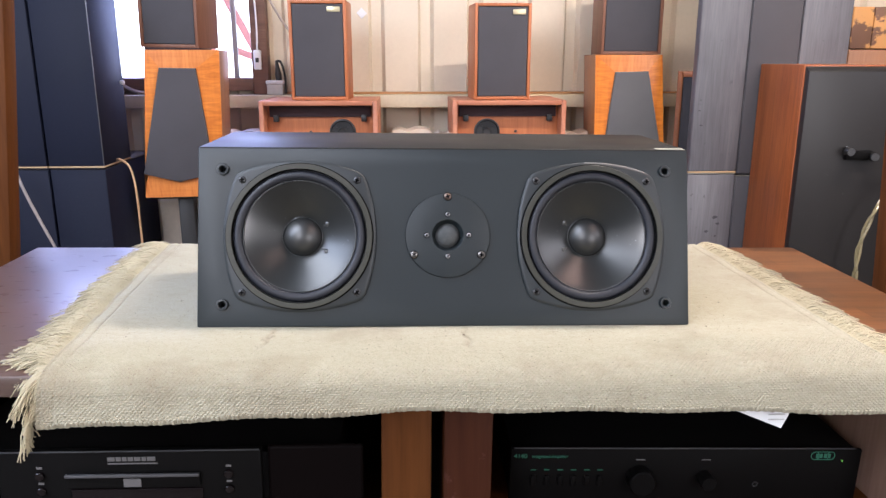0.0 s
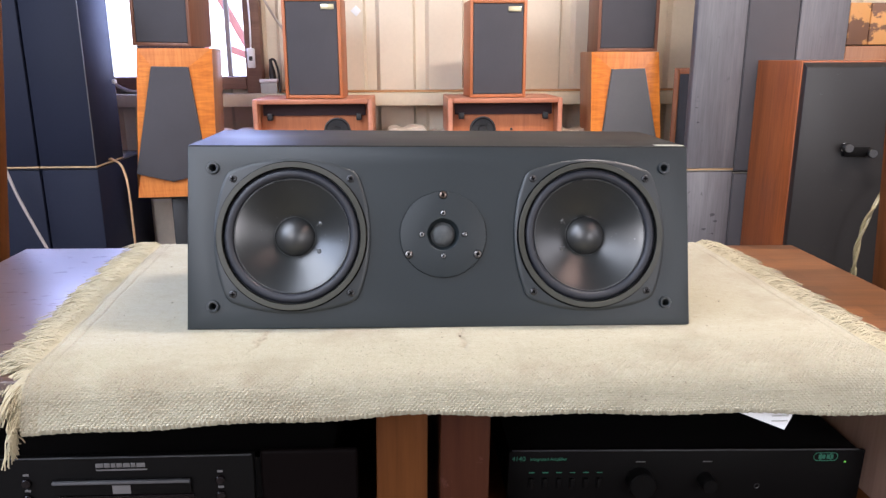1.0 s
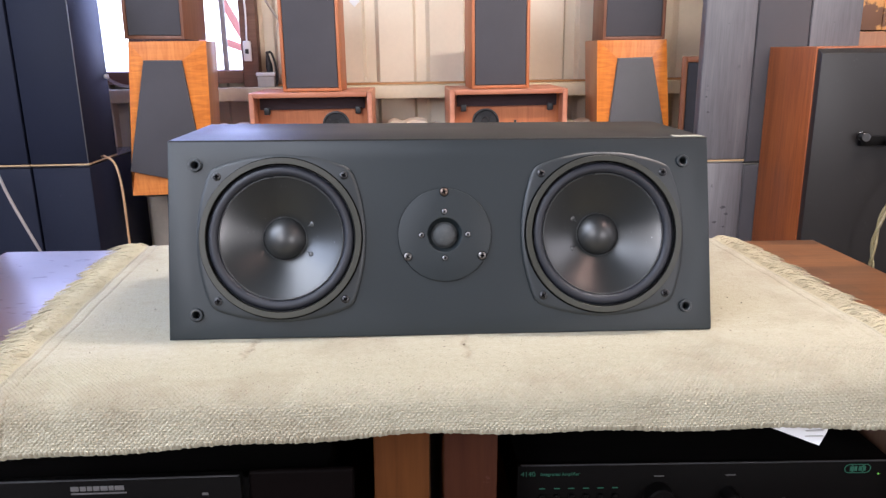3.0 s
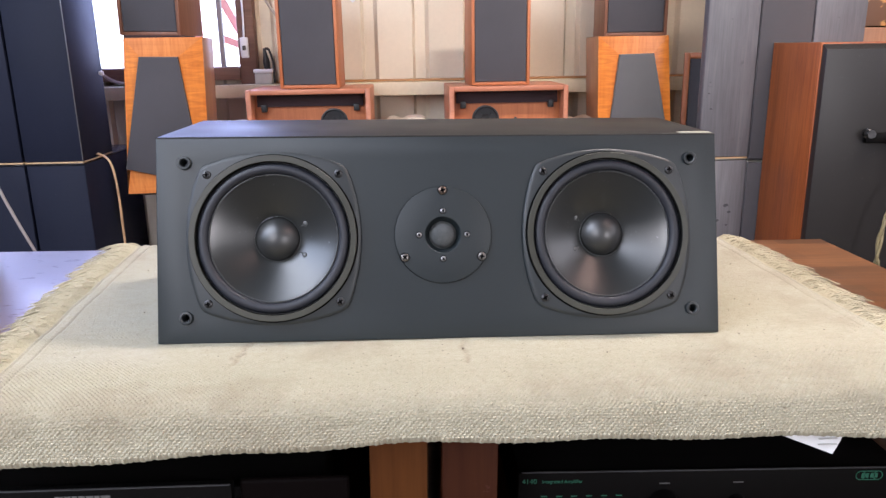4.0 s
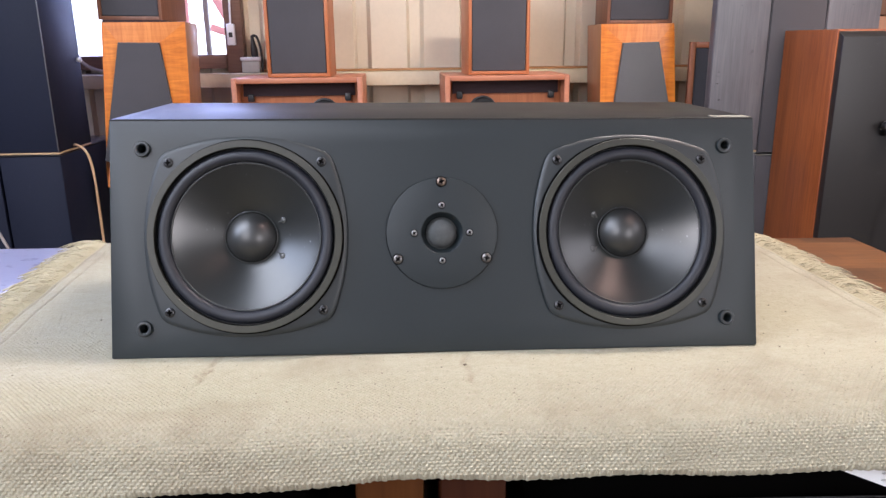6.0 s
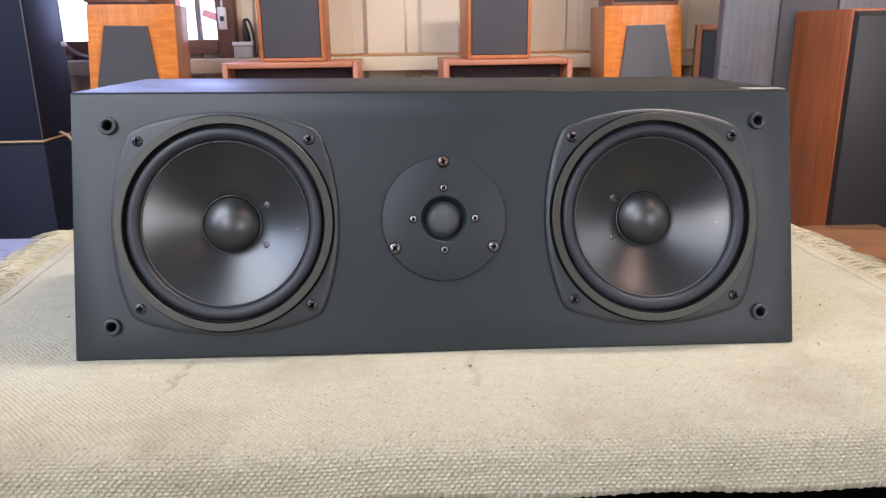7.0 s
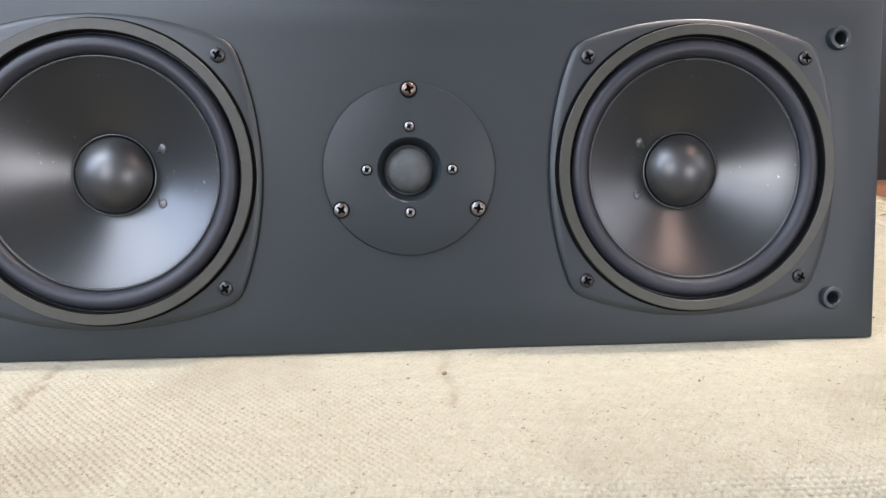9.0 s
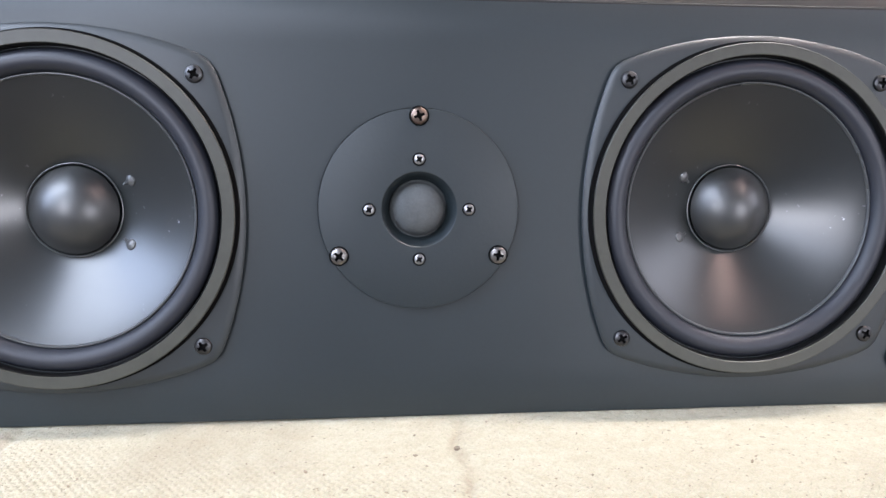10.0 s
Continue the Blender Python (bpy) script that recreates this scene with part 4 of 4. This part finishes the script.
def rug_section(s, e):
    """y and z at s metres along the rug from its back edge; e: how far the front hangs."""
    flat = 0.515
    if s < flat:
        return 1.205 - s, TOP
    a = (s - flat) / 0.030
    if a < 1.15:
        return 1.205 - flat - 0.030 * math.sin(a), TOP - 0.030 * (1 - math.cos(a))
    r = (a - 1.15) * 0.030
    return 1.205 - flat - 0.030 * math.sin(1.15) - r * math.cos(1.15), TOP - 0.030 * (1 - math.cos(1.15)) - r * math.sin(1.15)


def left_edge(y):
    return -0.446 + 0.036 * max(0.0, min(1.0, (1.2 - y) / 0.56)) ** 1.2


def right_edge(y):
    return 0.462 + 0.012 * max(0.0, min(1.0, (1.2 - y) / 0.55))


def hang(x):
    return 0.0520 + 0.0135 * (max(0.0, -x - 0.05) / 0.38) ** 1.3 + 0.008 * (max(0.0, x - 0.1) / 0.36) ** 1.5 + 0.0012 * math.sin(x * 37) + 0.0003 * math.sin(x * 413) + 0.0003 * math.sin(x * 997 + 2 * math.sin(x * 90))


def rug_mesh():
    """Plain weave: staggered, uneven weft stitches, bold where the front bends, flattened by wear behind."""
    us = np.linspace(0, 1, 1250)
    ts = np.concatenate([np.linspace(0, 0.60, 90, endpoint=False), np.linspace(0.60, 0.78, 210, endpoint=False), np.linspace(0.78, 1.0, 330)])
    rs = np.random.RandomState(4)
    size, shift, rows = rs.uniform(0.68, 1.0, (400, 400)), rs.uniform(-0.09, 0.09, 400), rs.uniform(0.92, 1.0, 400)
    px, py = 0.0044, 0.0024
    x0 = (-0.42 + 0.89 * us)[None, :]
    total = 0.515 + np.array([hang(x) for x in x0[0]])[None, :]
    s = ts[:, None] * total
    section = np.array([[rug_section(v, 0) for v in r] for r in s])
    y, z = section[:, :, 0], section[:, :, 1]
    sw = s + 0.0010 * np.sin(x0 * 17 + 1.2) + 0.0003 * np.sin(x0 * 71 + s * 90)
    row = np.floor(sw / py).astype(int)
    g = sw / py - row
    cell = x0 / px + 0.5 * (row % 2) + shift[row % 400] + 0.10 * np.sin(s * 23 + x0 * 9) + 120
    ci = np.floor(cell).astype(int)
    w = np.clip(1.25 * np.sin(math.pi * (cell - ci)), 0, 1)
    k = (0.60 + 0.40 * np.sin(math.pi * g)) * w ** 0.9 * size[row % 400, ci % 400] * rows[row % 400]
    edge = 0.437 + 0.010 * np.sin(x0 * 13 + 0.6) + 0.006 * np.sin(x0 * 41)
    front = np.clip((s - edge) / 0.050, 0, 1)
    worn = 1 - 0.6 * np.exp(-((s - edge + 0.016) / 0.022) ** 2)
    left, right = np.vectorize(left_edge)(y), np.vectorize(right_edge)(y)
    x = left * (1 - us) + right * us
    near = np.minimum(x - left, right - x)
    d = (0.0010 * np.clip((s - 0.345) / 0.04, 0.4, 1) + 0.0012 * front) * worn * k - 0.0012 * np.exp(-((near - 0.016) / 0.0016) ** 2) - 0.0012 * np.exp(-((near - 0.003) / 0.002) ** 2)
    a = np.clip((s - 0.515) / 0.030, 0, 1.15)
    verts = np.stack([x, y - d * np.sin(a), z + d * np.cos(a)], -1)
    X, Y = verts[:, :, 0], verts[:, :, 1]
    verts[:, :, 2] += 0.0007 * np.sin(X * 21 + 1.3 * np.sin(Y * 17)) * np.sin(Y * 26 + X * 5) + 0.0004 * np.sin(Y * 61 + 3 * np.sin(X * 9))
    for cx0, cy0, cx1, cy1 in ((0.018, 0.80, 0.024, 0.71), (-0.198, 0.80, -0.208, 0.725)):   # worn creases
        f = np.clip((Y - cy0) / (cy1 - cy0), 0, 1)
        off = X - (cx0 + (cx1 - cx0) * f) - 0.003 * np.sin(Y * 160)
        verts[:, :, 2] -= 0.0013 * np.exp(-(off / 0.0028) ** 2) * np.clip((cy0 + 0.01 - Y) / 0.02, 0, 1) * np.clip((Y - cy1 + 0.01) / 0.02, 0, 1)
    n, m = len(us), len(ts)
    idx = np.arange(n * m).reshape(m, n)
    q = np.stack([idx[:-1, :-1], idx[:-1, 1:], idx[1:, 1:], idx[1:, :-1]], -1).reshape(-1, 4)
    # a second, coarser-lying underside closes the rug's thickness along its rim
    rim = np.concatenate([idx[0, :], idx[1:, -1], idx[-1, -2::-1], idx[-2:0:-1, 0]])
    low = verts.reshape(-1, 3)[rim] + np.array([0, 0.002, -0.0048])
    base = n * m
    k = len(rim)
    side = np.array([[rim[i], rim[(i + 1) % k], base + (i + 1) % k, base + i] for i in range(k)])
    me = bpy.data.meshes.new("weave")
    me.from_pydata(np.concatenate([verts.reshape(-1, 3), low]).tolist(), [], np.concatenate([q[:, ::-1], side]).tolist())
    me.materials.append(M_RUG)
    me.polygons.foreach_set("use_smooth", [True] * len(me.polygons))
    ob = new("weave", me)
    ob.parent = rug
    return ob


rug_mesh()


def strands(side, count, seed):
    """A fringe of loose twisted ends in clumps along one end of the rug."""
    rnd = random.Random(seed)
    verts, faces = [], []
    clump = [rnd.gauss(0, 1) for _ in range(90)]
    for k in range(count):
        t = (k + rnd.random()) / count
        c = clump[int(t * 89)]
        s = t * (0.515 + 0.056)
        y, z = rug_section(s, 0)
        x = left_edge(y) if side < 0 else right_edge(y)
        hanging = max(0.0, min(1.0, (s - 0.49) / 0.05))
        length = rnd.uniform(0.034, 0.056) * (0.84 if side < 0 else 0.72) * (1 - 0.25 * hanging) * (1 + 0.16 * clump[int(t * 400) % 90]) * (0.75 if rnd.random() < 0.25 else 1.0)
        sweep = 0.006 * c + rnd.gauss(0, 0.007) - 0.003
        lift = rnd.uniform(0.0005, 0.008)
        pts = []
        for i in range(8):
            f = i / 7
            out = length * (f ** (0.9)) * (1 - 0.80 * hanging * f ** 0.6)
            dy = sweep * f ** 1.3 + 0.0028 * math.sin(f * 9 + k * 1.7) * f ** 0.7 + 0.0012 * math.sin(f * 17 + k)
            rest = max(0.7475 + lift * (math.sin(f * 3.1) + 0.25), z - 0.001 - 0.004 * f)
            if s < 0.515:
                rest = max(0.7475 + lift * math.sin(f * 3.1) + 0.0008, TOP - 0.0015 - 0.004 * f + lift * math.sin(f * 3.1))
            fall = z - 0.002 - length * 1.05 * f ** 1.3
            pz = rest * (1 - hanging) + fall * hanging
            pts.append(Vector((x + side * out, y + dy - 0.006 * hanging * f, pz)))
        r = rnd.uniform(0.0006, 0.0011)
        base = len(verts)
        for i, p in enumerate(pts):
            d = (pts[min(i + 1, 7)] - pts[max(i - 1, 0)]).normalized()
            a = d.cross(Vector((0.2, 0.4, 0.9))).normalized()
            b = d.cross(a)
            rr = r * (1 - 0.35 * i / 7)
            for q in range(5):
                verts.append(p + rr * (math.cos(q * 1.2566) * a + math.sin(q * 1.2566) * b))
        for i in range(7):
            for q in range(5):
                faces.append((base + i * 5 + q, base + i * 5 + (q + 1) % 5, base + (i + 1) * 5 + (q + 1) % 5, base + (i + 1) * 5 + q))
        faces.append(tuple(base + 35 + q for q in range(5)))
    me = bpy.data.meshes.new("fringe")
    me.from_pydata(verts, [], faces)
    me.materials.append(M_STRAND)
    me.polygons.foreach_set("use_smooth", [True] * len(me.polygons))
    ob = new("fringe", me)
    ob.parent = rug
    return tagged(ob, "loose cream fringe of cotton strands", kind="stuff")


strands(-1, 2700, 3)
strands(1, 2500, 5)
# bits of lint woven in or lying on the rug, and some larger brown tufts
rnd = random.Random(11)
bm = bmesh.new()
LINT = [(-0.004, 0.728, 0.0048), (-0.077, 0.737, 0.0022), (0.018, 0.774, 0.0034), (-0.054, 0.760, 0.0030), (0.113, 0.724, 0.0024), (-0.303, 0.747, 0.0018)]
for i in range(300):
    LINT.append((rnd.uniform(-0.39, 0.43), rnd.uniform(0.69, 1.15), rnd.uniform(0.0006, 0.0024) * rnd.random() + 0.0005))
for x, y, ln in LINT:
    if abs(x) < 0.30 and y > 0.795:
        continue
    n0 = len(bm.verts)
    wd, n = ln * rnd.uniform(0.25, 0.5), 7
    ring = [bm.verts.new((0.5 * ln * rnd.uniform(0.5, 1.1) * math.cos(6.283 * i / n), 0.9 * wd * rnd.uniform(0.4, 1.1) * math.sin(6.283 * i / n), 0)) for i in range(n)]
    low = [bm.verts.new(v.co + Vector((0, 0, -0.0012))) for v in ring]
    bm.faces.new(ring)
    for i in range(n):
        bm.faces.new((ring[i], low[i], low[(i + 1) % n], ring[(i + 1) % n]))
    bm.verts.ensure_lookup_table()
    bmesh.ops.transform(bm, matrix=pose(x, y, TOP + 0.0011, 0, 0, rnd.uniform(-40, 40)), verts=bm.verts[n0:])
tagged(part("lint", bm, M_SPECK, rug, "brown flecks and tufts of lint"), kind="stuff")

# ---- the centre speaker ----
TILT = radians(15.78)
S, C = math.sin(TILT), math.cos(TILT)
HALF, RISE, DEPTH = 0.2922, 0.2118, 0.243
spk = thing("centre_speaker", FALL @ pose(0, 0.80, 0.7525), "charcoal centre speaker with two woofers on a cream rug", "loudspeaker")


def on_baffle(u, v, w=0.0, turn=0):
    """The pose of a thing on the sloping front: u right, v up the slope, w out of it."""
    m = Matrix(((1, 0, 0, u), (0, S, -C, v * S - w * C), (0, C, S, v * C + w * S), (0, 0, 0, 1)))
    return m @ pose(0, 0, 0, 0, 0, turn)


bm = hexa([(-HALF, 0, 0), (HALF, 0, 0), (HALF, DEPTH, 0), (-HALF, DEPTH, 0), (-HALF, RISE * S, RISE * C), (HALF, RISE * S, RISE * C), (HALF, DEPTH, RISE * C), (-HALF, DEPTH, RISE * C)], 0.0016, 3)
cab = part("cabinet", bm, M_BOX, spk, "charcoal vinyl-wrapped cabinet with a sloping front")
WX, WV, TV = 0.1729, 0.1068, 0.1080
cutters = [lathe([(0, -0.05), (0.0768, -0.05), (0.0768, 0.02), (0, 0.02)], 96, None, on_baffle(sx * WX, WV)) for sx in (-1, 1)]
cutters.append(lathe([(0, -0.03), (0.0190, -0.03), (0.0190, 0.02), (0, 0.02)], 48, None, on_baffle(0.0008, TV)))
for sx in (-1, 1):
    for v in (0.0267, 0.1853):
        cutters.append(lathe([(0, -0.014), (0.0046, -0.014), (0.0046, 0.02), (0, 0.02)], 24, None, on_baffle(sx * 0.263, v)))
carved(cab, cutters)
cab.data.materials.append(M_BOX_TOP)
for p in cab.data.polygons:
    if p.normal.z > 0.32 and p.center.z > 0.5 * RISE:
        p.material_index = 1

# one screw of each size, with a cross slot
def screw_mesh(name, r, material, arm=0.17):
    """A pan head, carved large and then brought down to its radius."""
    ob = new(name, finish(name, lathe([(0, 0.44), (0.35, 0.43), (0.7, 0.37), (0.93, 0.22), (1, 0.05), (1, -0.15), (0, -0.15)], 28), material))
    carved(ob, [block(-0.62, 0.62, -arm, arm, 0.0, 1), block(-arm, arm, -0.62, 0.62, 0.01, 1), block(-1.6 * arm, 1.6 * arm, -1.6 * arm, 1.6 * arm, -0.03, 1)])
    me = ob.data
    me.materials.append(M_SHADE_BLACK)
    # slot faces blackened: their shade is put into the colour
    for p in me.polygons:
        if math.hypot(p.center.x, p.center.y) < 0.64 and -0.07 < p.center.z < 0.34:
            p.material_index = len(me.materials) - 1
    me.transform(Matrix.Scale(r, 4))
    bpy.data.objects.remove(ob)
    return me


SCREW_W, SCREW_T, SCREW_S = screw_mesh("screw", 0.0043, M_SCREW), screw_mesh("screw", 0.0043, M_SCREW_MID, 0.16), screw_mesh("screw", 0.0027, M_SCREW_SILVER, 0.19)
SCREW_R = screw_mesh("screw", 0.0043, M_SCREW_RUST, 0.16)


def screw(me, parent, m):
    ob = new("screw", me)
    ob.parent, ob.matrix_basis = parent, m
    return ob


def flange_radius(a):
    """A square of bowed sides with clipped, rounded corners."""
    a = (a + math.pi / 4) % (math.pi / 2) - math.pi / 4
    R, c = 0.190, 0.0888 - 0.190
    b = c * math.cos(a)
    r = b + math.sqrt(b * b - c * c + R * R)
    return -math.log(math.exp(-r * 1500) + math.exp(-0.1032 / max(0.2, math.cos(abs(a) - math.pi / 4)) * 1500)) / 1500


def flange_bm():
    bm = bmesh.new()
    n = 160
    prof = ((-0.0014, 0.0), (-0.0014, 0.0010), (0.0, 0.0012), (0.0, 0.0024), (-0.0012, 0.0034), (-0.004, 0.0040), (None, 0.0040), (None, 0.0015))
    rings = []
    for off, z in prof:
        ring = []
        for i in range(n):
            a = 2 * math.pi * i / n
            r = 0.0775 if off is None else flange_radius(a) + off
            ring.append(bm.verts.new((r * math.cos(a), r * math.sin(a), z)))
        rings.append(ring)
    for a, b in zip(rings, rings[1:]):
        for i in range(n):
            bm.faces.new((a[i], a[(i + 1) % n], b[(i + 1) % n], b[i]))
    return bm


def woofer(sx, turn):
    w = part("woofer", flange_bm(), M_FLANGE, spk, "black bass-mid driver with a glossy cone", on_baffle(sx * WX, WV, 0.0002))
    part("gasket", lathe([(0.0786, 0.0088), (0.0789, 0.0092), (0.0844, 0.0092), (0.0848, 0.0089), (0.0848, 0.0081)], 160), M_GASKET, w, "grey olive gasket ring")
    # outer edge is black; its ring on the flange draws the cast shade
    part("gasket_edge", lathe([(0.0848, 0.0081), (0.0843, 0.0076), (0.0844, 0.0046), (0.0862, 0.0044), (0.0864, 0.0034)], 160), M_SHADE_BLACK, w, "black gasket edge with a ring of shade on the flange")
    # inner wall blackened for the shade in the gap
    part("gasket_edge", lathe([(0.0776, 0.0012), (0.0780, 0.0082), (0.0786, 0.0088)], 160), M_SHADE_BLACK, w, "inner gasket wall blackened as shade")
    roll = [(0.0779, 0.0013), (0.0774, 0.0013)] + [(0.0717 + 0.0056 * math.cos(a), 0.0018 + 0.0060 * math.sin(a)) for a in [math.pi * k / 18 for k in range(19)]] + [(0.0657, 0.0022), (0.0648, 0.0018)]
    part("surround", lathe(roll, 128), M_RUBBER, w, "black rubber half-roll surround")
    cone = [(0.0662, 0.0024), (0.0655, 0.0032), (0.0648, 0.0026)] + [(0.0648 - 0.0415 * t, 0.0020 - 0.0225 * (t ** 1.07)) for t in [k / 16 for k in range(17)]] + [(0.022, -0.022)]
    part("cone", lathe(cone, 128), M_CONE, w, "glossy black cone")
    # added ring: the cone lip's thin highlight put into a paler bead
    part("cone_rim", lathe([(0.0660, 0.0030), (0.0657, 0.0037), (0.0652, 0.0038), (0.0647, 0.0031), (0.0646, 0.0024)], 128), M_GLUE, w, "thin paler ring drawn as a highlight round the cone")
    part("glue_bead", lathe([(0.0243, -0.0206), (0.0240, -0.0195), (0.0236, -0.0193), (0.0232, -0.0200)], 96), M_GLUE, w)
    R = 0.0262
    dome = [(R * math.sin(a), -0.0190 - R * math.cos(1.02) + R * math.cos(a)) for a in [1.02 * (1 - k / 14) for k in range(15)]]
    dome[-1] = (0, dome[-1][1])
    part("dust_cap", lathe(dome, 96), M_CAP, w, "round black dust cap")
    for a in (27 + turn, -31 + turn):
        x, y = 0.0335 * math.cos(radians(a)), 0.0335 * math.sin(radians(a))
        bmt = lathe([(0, 0.0017), (0.0012, 0.0015), (0.0026, 0.0008), (0.0036, -0.0012)], 20)
        tube([(-0.0075, 0, -0.0016), (-0.005, 0.0003, -0.0004), (-0.0015, 0, 0.0006)], 0.0009, 6, bmt)
        part("lead_joint", bmt, M_GLUE, w, m=pose(x, y, -0.0147, 0, 0, a) @ pose(0, 0, 0, 0, -28, 0))
    for i, (su, sv) in enumerate(((-1, -1), (1, -1), (1, 1), (-1, 1))):
        screw(SCREW_W, w, pose(su * 0.0668, sv * 0.0659, 0.0043, 0, 0, 17 + 29 * i + 13 * sx))
    return w


woofer(-1, 0)
woofer(1, 180)

tw = part("tweeter", lathe([(0.0488, 0.0), (0.0488, 0.0011), (0.0500, 0.0013), (0.0500, 0.0027), (0.0498, 0.0031), (0.0493, 0.0033), (0.0190, 0.0033), (0.0184, 0.0028), (0.0156, -0.0048), (0.0149, -0.0062), (0.0142, -0.0066)], 160), M_TWEET, spk, "round black tweeter plate with a grey dome", on_baffle(0.0008, TV, 0.0002))
# black ring beyond the plate draws the shade it casts on the baffle
part("plate_shade", lathe([(0.0490, 0.0002), (0.0491, 0.0010), (0.0503, 0.0006), (0.0504, -0.0001)], 160), M_SHADE_BLACK, tw, "thin black ring drawn as shade under the plate")
part("dome", lathe([(0.0146, -0.0064), (0.0138, -0.0058), (0.0134, -0.0040), (0.0122, -0.0010), (0.0098, 0.0012), (0.0066, 0.0026), (0.003, 0.0033), (0, 0.0034)], 64), M_DOME, tw, "grey fabric dome")
for a in (90, 210, 330):
    x, y = 0.0461 * math.cos(radians(a)), 0.0461 * math.sin(radians(a))
    # black rings, slightly proud, draw the shade round each screw head
    part("screw_shade_ring", lathe([(0.0050, 0.0018), (0.0049, 0.0024), (0.0041, 0.0021)], 28), M_SHADE_BLACK, tw, m=pose(x, y, 0.0013))
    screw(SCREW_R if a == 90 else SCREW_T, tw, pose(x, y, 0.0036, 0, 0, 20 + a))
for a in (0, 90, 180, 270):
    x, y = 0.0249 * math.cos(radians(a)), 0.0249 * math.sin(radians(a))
    part("screw_shade_ring", lathe([(0.0034, 0.0018), (0.0033, 0.0024), (0.0025, 0.0021)], 24), M_SHADE_BLACK, tw, m=pose(x, y, 0.0013))
    screw(SCREW_S, tw, pose(x, y, 0.0035, 0, 0, 35 + a))
for sx in (-1, 1):
    for v in (0.0267, 0.1853):
        b = part("grille_socket", lathe([(0.0070, 0.0), (0.0070, 0.0024), (0.0064, 0.0034), (0.0048, 0.0036), (0.0038, 0.0028), (0.0035, -0.012)], 40), M_FLANGE, spk, "black rubber grille socket", on_baffle(sx * 0.263, v))
        part("socket_floor", lathe([(0, -0.0115), (0.0036, -0.0115), (0.0038, -0.0122)], 24), M_DARK, b)
part("foil_label", block(0.256, 0.290, RISE * S + 0.003, RISE * S + 0.016, RISE * C - 0.0002, RISE * C + 0.0004), M_LABEL, spk, "pale paper label on the top edge")
